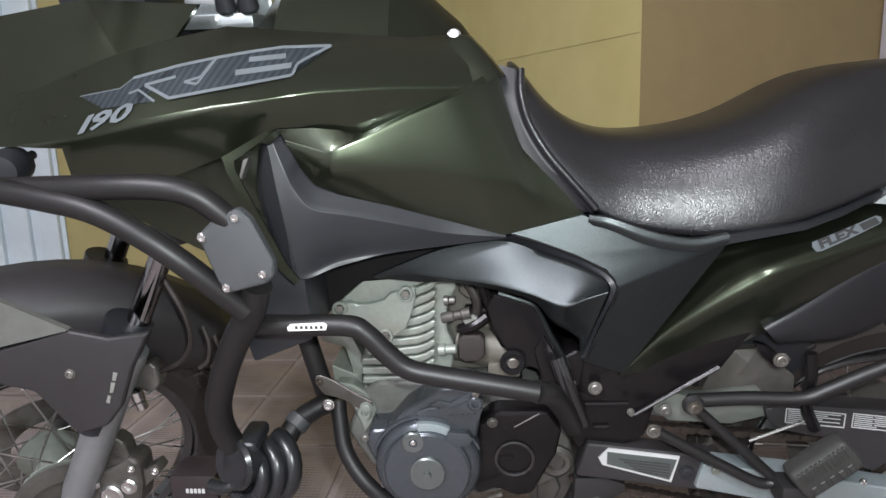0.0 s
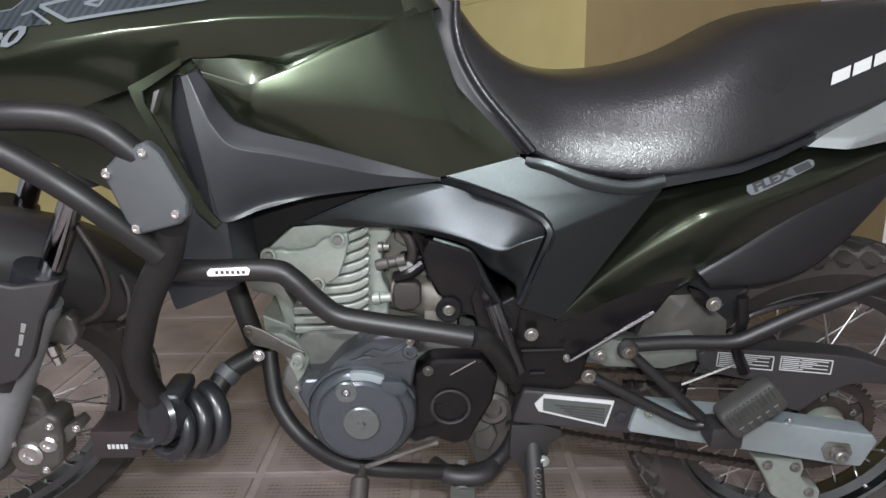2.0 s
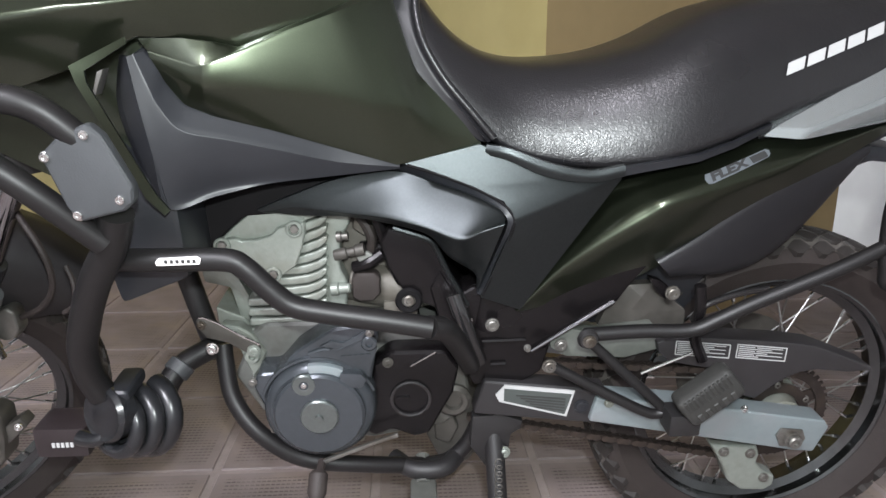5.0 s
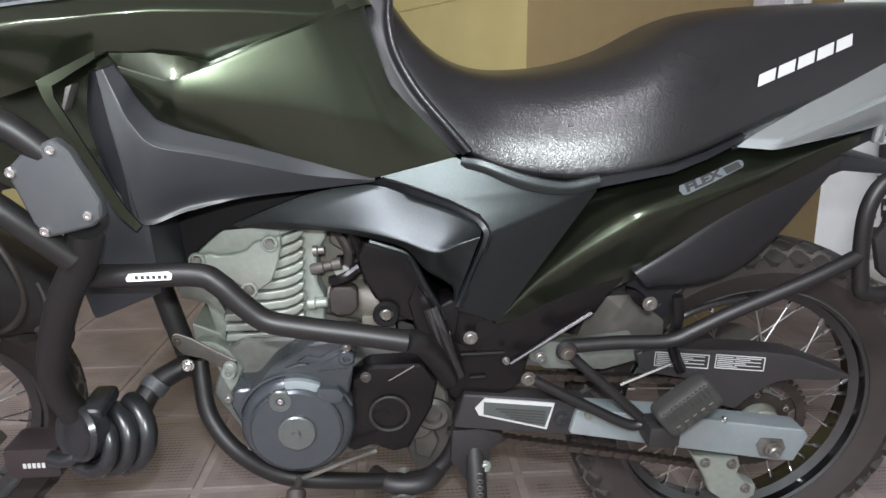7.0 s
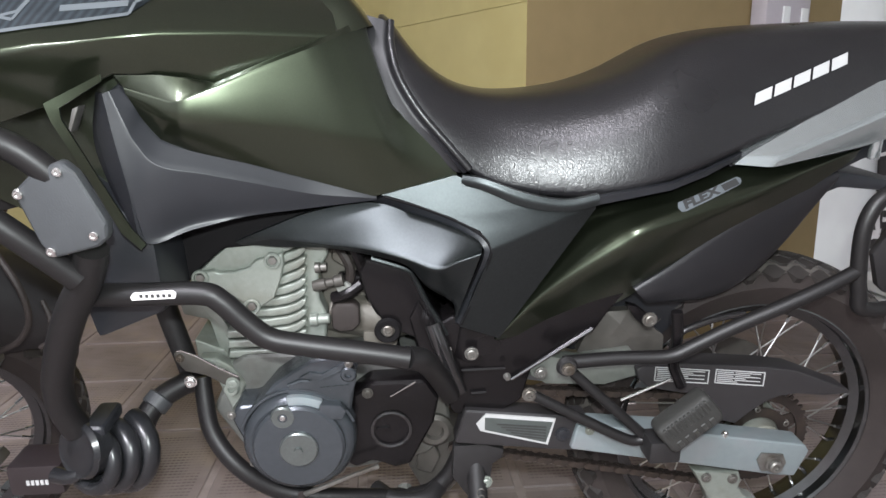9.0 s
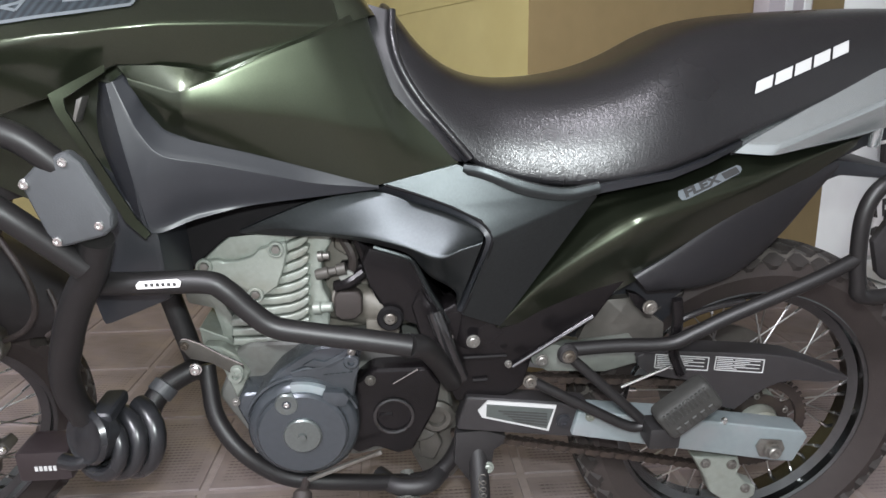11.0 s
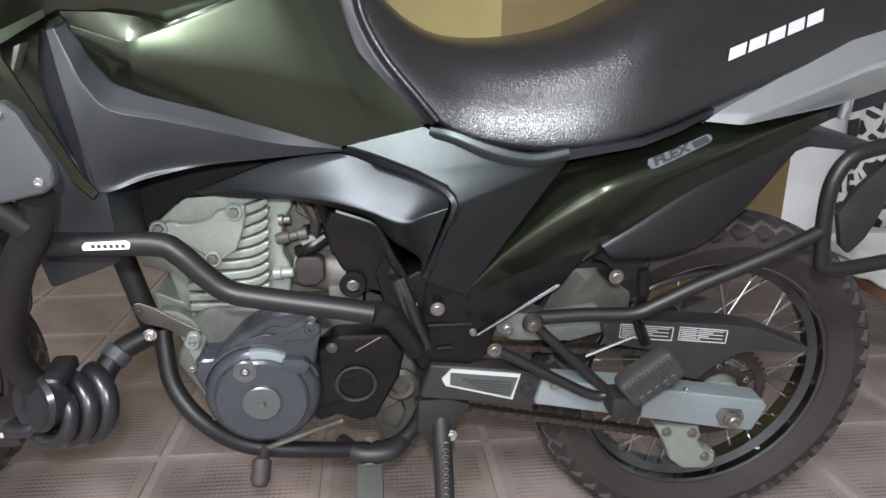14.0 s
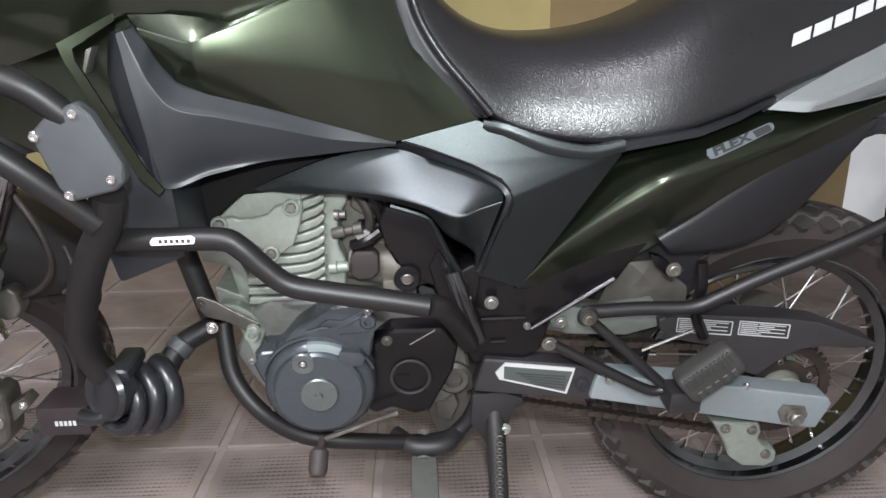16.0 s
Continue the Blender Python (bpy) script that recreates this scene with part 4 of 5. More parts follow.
part("guard_end", tube([(0.030, -0.262, 0.578), (0.050, -0.245, 0.565), (0.07, -0.20, 0.52), (0.092, -0.14, 0.455)], 0.0145, 14), BLACKT, bike)
part("frame_bolt", bolt((0.123, -0.131, 0.513), 0.0095, 0.008), STEEL, bike)
part("pivot_strut", tube([(0.068, -0.135, 0.562), (0.078, -0.142, 0.535), (0.092, -0.14, 0.495), (0.106, -0.13, 0.455)], 0.0115, 14), PAINT, bike)
part("bolt", bolt((0.088, -0.14, 0.525), 0.006, 0.006), CHROME, bike)
grommet = part("rubber_grommet", lathe([(0.010, 0), (0.018, 0.001), (0.019, 0.006), (0.016, 0.010), (0.010, 0.009)], (0.007, -0.112, 0.546), 24, (0, -1, 0), closed=True), SEALR, bike)
part("bolt", bolt((0.007, -0.113, 0.546), 0.010, 0.009), STEEL, grommet)

# wheels
DUST = mat("dusty_tread_rubber", (0.082, 0.074, 0.066), 0.85, vary=0.3, scale=60)


BLOCK = mat("dusty_tread_blocks", (0.019, 0.0155, 0.0138), 0.7, vary=0.35, scale=70)


def wheel(name, centre, r_tyre, r_rim, width, spokes, m, knob=0.011):
    hub = new(name)
    hub.parent = bike
    w = width / 2
    d = r_tyre - r_rim
    part("tyre", lathe([(r_rim - 0.004, -w * 0.62), (r_rim + 0.012, -w * 0.80), (r_rim + d * 0.45, -w), (r_rim + d * 0.72, -w * 0.92), (r_tyre - knob, -w * 0.62), (r_tyre - knob * 0.7, 0),
                        (r_tyre - knob, w * 0.62), (r_rim + d * 0.72, w * 0.92), (r_rim + d * 0.45, w), (r_rim + 0.012, w * 0.80), (r_rim - 0.004, w * 0.62)], (0, 0, 0), 72, closed=True), RUBBER, hub, "worn knobbly tyre rubber")
    part("tread_base", lathe([(r_tyre - 0.0180, -w * 0.92), (r_tyre - knob * 1.05, -w * 0.64), (r_tyre - knob * 0.6, -w * 0.3), (r_tyre - knob * 0.5, 0), (r_tyre - knob * 0.6, w * 0.3), (r_tyre - knob * 1.05, w * 0.64), (r_tyre - 0.0180, w * 0.92), (r_tyre - knob - 0.018, w * 0.6), (r_tyre - knob - 0.018, -w * 0.6)], (0, 0, 0), 72, closed=True), DUST, hub)
    tread(hub, r_tyre, w, knob)
    part("rim", lathe([(r_rim + 0.002, -w * 0.62), (r_rim - 0.004, -w * 0.66), (r_rim - 0.009, -w * 0.60), (r_rim - 0.011, -w * 0.35), (r_rim - 0.024, -w * 0.2), (r_rim - 0.024, w * 0.2), (r_rim - 0.011, w * 0.35), (r_rim - 0.009, w * 0.60), (r_rim - 0.004, w * 0.66), (r_rim + 0.002, w * 0.62)], (0, 0, 0), 72, closed=True), RIM, hub)
    part("hub", lathe([(0.0, -0.06), (0.03, -0.06), (0.033, -0.045), (0.055, -0.042), (0.055, -0.036), (0.034, -0.03), (0.034, 0.03), (0.055, 0.036), (0.055, 0.042), (0.033, 0.045), (0.03, 0.06), (0, 0.06)], (0, 0, 0), 36), ALLOY, hub)
    for k in range(spokes):
        a = 2 * math.pi * k / spokes
        side = -1 if k % 2 else 1
        off = (0.42 if (k // 2) % 2 else -0.42)
        p0 = Vector((0.053 * math.cos(a + off * 2), side * 0.039, 0.053 * math.sin(a + off * 2)))
        p1 = Vector(((r_rim - 0.022) * math.cos(a), side * 0.006, (r_rim - 0.022) * math.sin(a)))
        p2 = p1.lerp(p0, 0.09)
        part("spoke", tube([p0, p1], 0.0015, 5, smooth=False), SPOKE, hub)
        part("nipple", tube([p1, p2], 0.0032, 6, smooth=False), CHROME, hub)
    hub.matrix_local = m @ Matrix.Translation(centre)
    return hub


def tread(hub, r, w, h):
    """Six staggered rows of lozenge blocks over the crown and shoulders."""
    n = 44
    half_l, half_w = r * math.pi / n * 1.02, w * 0.345
    bm = bmesh.new()
    vs = []
    for u in (0, 1):
        k = 1 - 0.14 * u
        vs.append([bm.verts.new((u * h - (1 - u) * 0.007, y * half_w * k, z * half_l * k)) for y, z in ((0, -1), (0.75, -0.25), (0.75, 0.25), (0, 1), (-0.75, 0.25), (-0.75, -0.25))])
    bm.faces.new(vs[1])
    for k in range(6):
        bm.faces.new((vs[0][k], vs[0][(k + 1) % 6], vs[1][(k + 1) % 6], vs[1][k]))
    bmesh.ops.recalc_face_normals(bm, faces=bm.faces)
    finish(bm)
    me = bpy.data.meshes.new("tread_block")
    bm.to_mesh(me)
    bm.free()
    me.materials.append(BLOCK)
    for i in range(n):
        for row, (off, drop, tilt) in enumerate(((-0.84, 0.0135, -0.75), (-0.50, 0.0030, -0.25), (-0.17, 0.0, -0.08), (0.17, 0.0, 0.08), (0.50, 0.0030, 0.25), (0.84, 0.0135, 0.75))):
            a = 2 * math.pi * (i + 0.5 * (row % 2)) / n
            o = new("tread_block", me)
            o.parent = hub
            o.matrix_local = Euler((0, -a, 0)).to_matrix().to_4x4() @ Matrix.Translation((r - h - drop, w * off, 0)) @ Euler((0, 0, tilt)).to_matrix().to_4x4()


RIM = mat("polished_dark_rim", (0.115, 0.12, 0.123), 0.20, metal=1.0, vary=0.2, scale=40)
SPOKE = mat("spoke_steel", (0.45, 0.45, 0.44), 0.3, metal=1.0, vary=0.1)
wheel("rear_wheel", (0.600, 0, 0.310), 0.2965, 0.222, 0.104, 36, Matrix(), 0.0065)
HEAD = Vector((-0.485, 0, 0.80))
RAKE = radians(27)
STEER = Matrix.Translation(HEAD) @ Matrix.Rotation(radians(40), 4, Vector((math.sin(RAKE), 0, math.cos(RAKE)))) @ Matrix.Translation(-HEAD)
wheel("front_wheel", (-0.80, 0, 0.312), 0.303, 0.238, 0.09, 36, STEER, 0.006)

# ---- fork, front end ----
def steered(name, bm, material, label="", sharp=32):
    bmesh.ops.transform(bm, matrix=STEER, verts=bm.verts)
    return part(name, bm, material, bike, label, sharp)


FORK = mat("grey_fork_paint", (0.20, 0.205, 0.21), 0.42, metal=0.4, vary=0.12, scale=60)
STANCHION = mat("dark_plated_tube", (0.25, 0.25, 0.26), 0.14, metal=1.0, vary=0.1)
ax = Vector((math.sin(RAKE), 0, math.cos(RAKE)))
fw = Vector((-math.cos(RAKE), 0, math.sin(RAKE)))
for side in (-0.095, 0.095):
    b = HEAD + fw * 0.045 + Vector((0, side, 0))
    steered("fork_stanchion", tube([b + ax * 0.12, b - ax * 0.27], 0.0165, 16, smooth=False), STANCHION)
    steered("fork_leg", lathe([(0.0, 0), (0.029, 0), (0.030, 0.02), (0.027, 0.03), (0.026, 0.28), (0.022, 0.31), (0.0, 0.31)], b - ax * 0.25, 24, tuple(-ax)), FORK, "grey painted fork leg")
    steered("fork_guard", tube([b - ax * 0.20 + fw * 0.012, b - ax * 0.30 + fw * 0.014, b - ax * 0.40 + fw * 0.016], 0.034, 18, r_end=0.026), BLACKP)
for z in (0.86, 0.785):
    c = HEAD + ax * (z - 0.80)
    steered("fork_clamp", block(c.x - 0.075, c.x + 0.03, -0.125, 0.125, c.z - 0.018, c.z + 0.018, 0.01), TUBE)
CF = Vector((-0.80, 0, 0.312))
fender = bmesh.new()
rings = []
for k in range(19):
    a = radians(33 + 107 * k / 18)
    r = 0.392
    skirt = 0.045 + 0.110 * math.exp(-((math.degrees(a) - 62) / 24) ** 2)
    sec = [(-0.075, -skirt), (-0.072, -0.03), (-0.055, 0.0), (0.0, 0.012), (0.055, 0.0), (0.072, -0.03), (0.075, -skirt)]
    rings.append([fender.verts.new((CF.x + (r + h) * math.cos(a), y, CF.z + (r + h) * math.sin(a))) for y, h in sec])
for p, q in zip(rings, rings[1:]):
    for k in range(6):
        fender.faces.new((p[k], p[k + 1], q[k + 1], q[k]))
ob = steered("front_fender", fender, MATTP, "black plastic front mudguard", sharp=60)
so = ob.modifiers.new("wall", "SOLIDIFY")
so.thickness = 0.004
steered("brake_disc", lathe([(0.062, -0.004), (0.11, -0.004), (0.11, 0.0), (0.062, 0.0)], CF + Vector((0, 0.062, 0)), 48, closed=True), STEEL)
steered("axle_nut", bolt(CF + Vector((0, -0.118, 0)), 0.014, 0.015), CHROME)
steered("hub_drum", lathe([(0.0, 0), (0.062, 0), (0.068, 0.006), (0.068, 0.02), (0.05, 0.026), (0.048, 0.02), (0.03, 0.024), (0.0, 0.03)], CF + Vector((0, -0.055, 0)), 36, (0, -1, 0)), GRIME, "dull alloy hub drum")
shield = part("fork_shield", prism([(-0.753, 0.591), (-0.700, 0.607), (-0.648, 0.621), (-0.600, 0.636), (-0.542, 0.624), (-0.484, 0.632), (-0.517, 0.578), (-0.541, 0.521), (-0.567, 0.490), (-0.614, 0.476), (-0.631, 0.498), (-0.665, 0.543), (-0.712, 0.554), (-0.764, 0.548)], -0.200, -0.186, 0.006, 3), MATTP, bike, "black plastic fork shield")
for q in [[(-0.543, 0.575), (-0.537, 0.573), (-0.542, 0.561), (-0.547, 0.562)], [(-0.549, 0.559), (-0.543, 0.558), (-0.549, 0.543), (-0.554, 0.543)], [(-0.557, 0.539), (-0.553, 0.538), (-0.557, 0.526), (-0.562, 0.528)]]:
    part("shield_mark", prism(q, -0.2007, -0.1995), DUSTYG, shield)
part("bolt", bolt((-0.605, -0.200, 0.572), 0.007, 0.005), STEEL, shield)
# the light this upward facet catches is put in as a paler grey
part("shield_top", panel([(-0.770, -0.165, 0.693), (-0.597, -0.199, 0.637), (-0.599, -0.201, 0.636), (-0.767, -0.201, 0.597)], [(0, 1, 2, 3)], bevel=0), PEGR, shield, "upper face of the fork shield, coloured paler as if lit")
part("caliper_bracket", prism([(-0.589, 0.509), (-0.581, 0.521), (-0.564, 0.527), (-0.554, 0.519), (-0.553, 0.502), (-0.552, 0.491), (-0.561, 0.477), (-0.576, 0.474), (-0.588, 0.481), (-0.598, 0.479), (-0.598, 0.494)], -0.075, -0.045, 0.006, 3), STEEL, bike)
part("sensor_plate", block(-0.641, -0.625, -0.092, -0.086, 0.362, 0.380, 0.001), STEEL, bike)
clamp = part("hose_clamp", tube([(-0.584, -0.090, 0.486), (-0.582, -0.088, 0.470)], 0.010, 16, smooth=False), CHROME, bike, "bright metal hose clamp")
part("clamp_collar", tube([(-0.581, -0.089, 0.467), (-0.579, -0.087, 0.454)], 0.0085, 16, smooth=False), CHROME, clamp)
caliper = part("brake_caliper", merge(prism([(-0.680, 0.262), (-0.690, 0.290), (-0.684, 0.330), (-0.662, 0.348), (-0.640, 0.352), (-0.612, 0.372), (-0.596, 0.360), (-0.598, 0.318), (-0.606, 0.280), (-0.625, 0.262), (-0.652, 0.256)], -0.100, -0.05, 0.010, 3),
     prism([(-0.664, 0.335), (-0.655, 0.392), (-0.636, 0.404), (-0.620, 0.392), (-0.612, 0.352), (-0.635, 0.330)], -0.092, -0.06, 0.006, 3),
     prism([(-0.612, 0.330), (-0.575, 0.352), (-0.566, 0.338), (-0.600, 0.306)], -0.088, -0.06, 0.004)), GRIME, bike, "grey cast brake caliper")
for x, z, r in ((-0.650, 0.300, 0.020), (-0.618, 0.318, 0.014)):
    part("piston_cap", lathe([(0.0, 0), (r, 0), (r, 0.004), (r * 0.8, 0.007), (r * 0.45, 0.006), (r * 0.4, 0.003), (0, 0.003)], (x, -0.099, z), 24, (0, -1, 0)), CHROME, caliper)
for p in ((-0.646, -0.096, 0.385), (-0.672, -0.102, 0.322), (-0.608, -0.102, 0.352), (-0.630, -0.102, 0.272), (-0.576, -0.090, 0.340)):
    part("bolt", bolt(p, 0.006, 0.006), CHROME, caliper)
part("brake_hose", tube([(-0.505, -0.10, 0.68), (-0.475, -0.11, 0.62), (-0.478, -0.10, 0.57), (-0.51, -0.08, 0.53), (-0.555, -0.06, 0.505)], 0.0045, 8), RUBBER, bike)
for dx in (0.0, 0.016, 0.028):
    part("cable_loop", tube([(-0.455 + dx, -0.10, 0.600 - dx), (-0.447 + dx, -0.105, 0.575 - dx), (-0.452 + dx, -0.105, 0.545 - dx), (-0.470 + dx, -0.10, 0.530 - dx)], 0.0035, 8), RUBBER, bike)
part("fairing_nose", panel([(-0.9, -0.10, 0.93), (-0.74, -0.17, 0.965), (-0.604, -0.184, 0.944), (-0.474, -0.182, 0.988), (-0.404, -0.176, 1.003), (-0.39, -0.12, 1.05), (-0.53, -0.135, 1.06), (-0.70, -0.12, 1.04), (-0.9, -0.06, 1.02),
     (-0.593, -0.228, 0.889), (-0.76, -0.2, 0.885), (-0.9, -0.13, 0.87)],
     [(0, 1, 7, 8), (1, 2, 6, 7), (2, 3, 6), (3, 4, 5, 6), (1, 10, 9, 2), (0, 11, 10, 1)], bevel=0.006), GREEN, bike, "dark green nose fairing")
part("cockpit_cowl", prism([(-0.66, 0.92), (-0.66, 1.00), (-0.50, 1.052), (-0.455, 1.052), (-0.43, 0.98)], -0.10, 0.10, 0.01), BLACKP, bike)
part("handlebar", tube([(-0.42, 0.3, 1.13), (-0.44, 0.1, 1.10), (-0.47, -0.1, 1.09), (-0.56, -0.25, 1.12)], 0.011, 12), TUBE, bike)
part("handlebar_clamp", merge(block(-0.43, -0.34, -0.07, -0.03, 1.035, 1.105, 0.006), block(-0.43, -0.34, 0.03, 0.07, 1.035, 1.105, 0.006), block(-0.44, -0.33, -0.09, 0.09, 1.02, 1.04, 0.005)), SILVER, bike, "silver handlebar clamp")
for x in (-0.365, -0.335):
    part("clamp_knob", lathe([(0.0, 0), (0.012, 0), (0.014, 0.004), (0.012, 0.02), (0.0, 0.024)], (x, -0.085, 1.042), 14, (0, -0.5, 1)), BLACKP, bike)
part("instrument_pod", block(-0.60, -0.47, -0.09, 0.09, 1.05, 1.13, 0.02), BLACKP, bike)
part("fuel_cap", lathe([(0.035, 0), (0.035, 0.01), (0.028, 0.014), (0, 0.014)], (-0.25, 0, 1.052), 28, (0, 0, 1)), CHROME, bike)
part("tank_bolt", bolt((-0.066, -0.085, 1.000), 0.009, 0.008, (0, -0.9, 0.4)), CHROME, bike)
part("indicator", lathe([(0.0, 0), (0.018, 0.004), (0.024, 0.02), (0.022, 0.045), (0.006, 0.055), (0.006, 0.09), (0.0, 0.09)], (-0.60, -0.255, 0.862), 16, (-0.2, 1, 0.1)), BLACKP, bike)

# horns on the guard
HORN = mat("gloss_horn_lacquer", (0.0125, 0.013, 0.0145), 0.27, vary=0.3, scale=60)
HAX = Vector((-0.50, -0.83, 0.22)).normalized()
HUP = HAX.cross(Vector((0, 0, 1))).normalized()
HVP = HUP.cross(HAX)
coil = []
for k in range(53):
    t = k / 52
    a = 2 * math.pi * (0.25 + 2.6 * t)
    coil.append(Vector((-0.348, -0.158, 0.400)) + HAX * 0.060 * t + (HUP * math.cos(a) + HVP * math.sin(a)) * (0.045 - 0.014 * t))
horn = part("horn", tube(coil, 0.0145, 14, 1, r_end=0.010), HORN, bike, "glossy black snail horn with a coiled throat", sharp=60)
part("horn_pot", lathe([(0.0, 0), (0.026, 0), (0.036, 0.006), (0.038, 0.026), (0.034, 0.032), (0.028, 0.030), (0.012, 0.033), (0.0, 0.033)], Vector((-0.372, -0.190, 0.432)), 30, tuple(HAX)), HORN, horn)
part("horn_throat", tube([(-0.425, -0.205, 0.398), (-0.399, -0.215, 0.402), (-0.369, -0.205, 0.417)], 0.011, 14, r_end=0.007), HORN, horn)
part("horn_body", block(-0.381, -0.351, -0.215, -0.15, 0.452, 0.472, 0.008, None, 3), BLACKP, bike, "dusty black horn body")
relay = part("horn_relay", block(-0.50, -0.43, -0.185, -0.13, 0.352, 0.398, 0.006), MAROON, bike, "black box with a small white mark")
for k in range(5):
    part("relay_mark", prism([(-0.476 + 0.006 * k, 0.370), (-0.472 + 0.006 * k, 0.370), (-0.472 + 0.006 * k, 0.377), (-0.476 + 0.006 * k, 0.377)], -0.1862, -0.185), WHITE, relay)

# ---- swingarm, chain, rear end ----
swingarm = part("swingarm", prism([(0.282, 0.390), (0.42, 0.374), (0.642, 0.337), (0.651, 0.325), (0.634, 0.280), (0.60, 0.284), (0.273, 0.349)], -0.135, -0.095, 0.005, 3), SWING, bike, "pale silver box-section swingarm")
part("swingarm_far", prism([(0.12, 0.41), (0.42, 0.372), (0.64, 0.345), (0.652, 0.330), (0.643, 0.281), (0.60, 0.281), (0.11, 0.36)], 0.095, 0.135, 0.005), SWING, bike)
part("swingarm_sleeve", prism([(0.115, 0.418), (0.300, 0.397), (0.290, 0.338), (0.10, 0.362)], -0.126, -0.09, 0.006, 3), MATTP, swingarm)
FIELD = mat("dusty_label_film", (0.055, 0.064, 0.060), 0.5, vary=0.2)
part("arm_label", prism([(0.132, 0.396), (0.146, 0.412), (0.250, 0.399), (0.240, 0.355), (0.138, 0.384)], -0.1285, -0.126), WHITE, swingarm, "white-edged warning label with unreadable lines")
part("label_field", prism([(0.1445, 0.4065), (0.2455, 0.3937), (0.2365, 0.3600), (0.1445, 0.3862)], -0.1297, -0.1285), FIELD, swingarm)
for k in range(5):
    part("label_line", prism([(0.162 + 0.007 * k, 0.396 - 0.005 * k), (0.236, 0.3875 - 0.005 * k), (0.236, 0.3855 - 0.005 * k), (0.162 + 0.007 * k, 0.394 - 0.005 * k)], -0.1305, -0.1297), BARS, swingarm)
part("sleeve_bolt", bolt((0.262, -0.128, 0.372), 0.011, 0.005), BLACKP, swingarm)
part("axle_plate", prism([(0.566, 0.315), (0.572, 0.328), (0.607, 0.324), (0.614, 0.309), (0.607, 0.294), (0.575, 0.296)], -0.139, -0.134, 0.002), STEEL, swingarm)
part("axle_nut", bolt((0.591, -0.139, 0.310), 0.0125, 0.014), STEEL, swingarm)
part("axle_adjuster", bolt((0.512, -0.13, 0.358), 0.005, 0.008, (0, -0.5, 1)), CHROME, swingarm)
part("chain_adjuster_bolt", bolt((0.30, -0.136, 0.382), 0.007, 0.005), ALLOY, swingarm)
part("chain_guard", prism([(0.372, 0.466), (0.382, 0.4715), (0.429, 0.4735), (0.509, 0.467), (0.575, 0.461), (0.620, 0.4535), (0.652, 0.441), (0.680, 0.429), (0.7134, 0.4155), (0.713, 0.4095), (0.675, 0.4083), (0.627, 0.4138), (0.602, 0.410), (0.5825, 0.402), (0.5575, 0.384), (0.537, 0.365), (0.515, 0.372), (0.500, 0.395), (0.485, 0.418), (0.44, 0.424), (0.395, 0.434), (0.376, 0.45)], -0.112, -0.07, 0.007, 3), MATTP, bike, "black plastic chain guard with two printed labels")
for x0, x1, z0, z1 in ((0.400, 0.484, 0.447, 0.470), (0.494, 0.572, 0.439, 0.462)):
    s = (x1 - x0)
    rows = []
    for k in range(6):
        zz = z1 - 0.0034 - 0.0031 * k
        for u0, u1 in ((0.04, (0.93, 0.70, 0.88, 0.62, 0.80, 0.45)[k]),) if k % 2 else ((0.04, 0.36), (0.40, 0.92)):
            rows.append(prism([(x0 + s * u0, zz - 0.009 * u0), (x0 + s * u1, zz - 0.009 * u1), (x0 + s * u1, zz - 0.009 * u1 - 0.0009), (x0 + s * u0, zz - 0.009 * u0 - 0.0009)], -0.1135, -0.112))
    first = len(rows)
    rows.append(prism([(x0, z1), (x0 + s, z1 - 0.009), (x0 + s, z1 - 0.0102), (x0, z1 - 0.0011)], -0.1137, -0.112))
    rows.append(prism([(x0, z0 + 0.0011), (x0 + s, z0 - 0.0079), (x0 + s, z0 - 0.009), (x0, z0)], -0.1137, -0.112))
    rows.append(prism([(x0, z1), (x0 + 0.0011, z1), (x0 + 0.0011, z0), (x0, z0)], -0.1137, -0.112))
    rows.append(prism([(x0 + s - 0.0011, z1 - 0.009), (x0 + s, z1 - 0.009), (x0 + s, z0 - 0.009), (x0 + s - 0.0011, z0 - 0.009)], -0.1137, -0.112))
    lab = part("guard_label", rows.pop(first), WHITE, bike, "printed label with white unreadable lines")
    for rbm in rows:
        part("label_line", rbm, WHITE, lab)


def chain_run(parent, p, q, n):
    p, q = Vector(p), Vector(q)
    d = (q - p) / n
    pitch = d.length
    for i in range(n):
        o = new("chain_link", LINKS[i % 2])
        o.parent = parent
        o.location = p + d * i
        o.rotation_euler = (0, -math.atan2(d.z, d.x), 0)


LINKS = []
for off in (0.0038, 0.0065):
    lb = merge(*[prism([(-0.005, 0.003), (0.0, 0.0058), (0.0065, 0.0046), (0.013, 0.0058), (0.018, 0.003), (0.018, -0.003), (0.013, -0.0058), (0.0065, -0.0046), (0.0, -0.0058), (-0.005, -0.003)], s * off - 0.0008, s * off + 0.0008) for s in (-1, 1)])
    finish(lb)
    lm = bpy.data.meshes.new("chain_link")
    lb.to_mesh(lm)
    lb.free()
    lm.materials.append(OILY)
    LINKS.append(lm)
chain = new("chain")
chain.parent = bike
chain["label"] = "oily steel drive chain"
chain_run(chain, (0.10, -0.085, 0.432), (0.56, -0.075, 0.392), 36)
chain_run(chain, (0.10, -0.085, 0.330), (0.56, -0.075, 0.228), 36)
SPC = Vector((0.6, -0.072, 0.315))
sprocket = part("rear_sprocket", lathe([(0.066, 0), (0.081, 0), (0.081, -0.005), (0.066, -0.005)], SPC, 42, closed=True), OILY, bike, "oily dark steel sprocket with open arms")
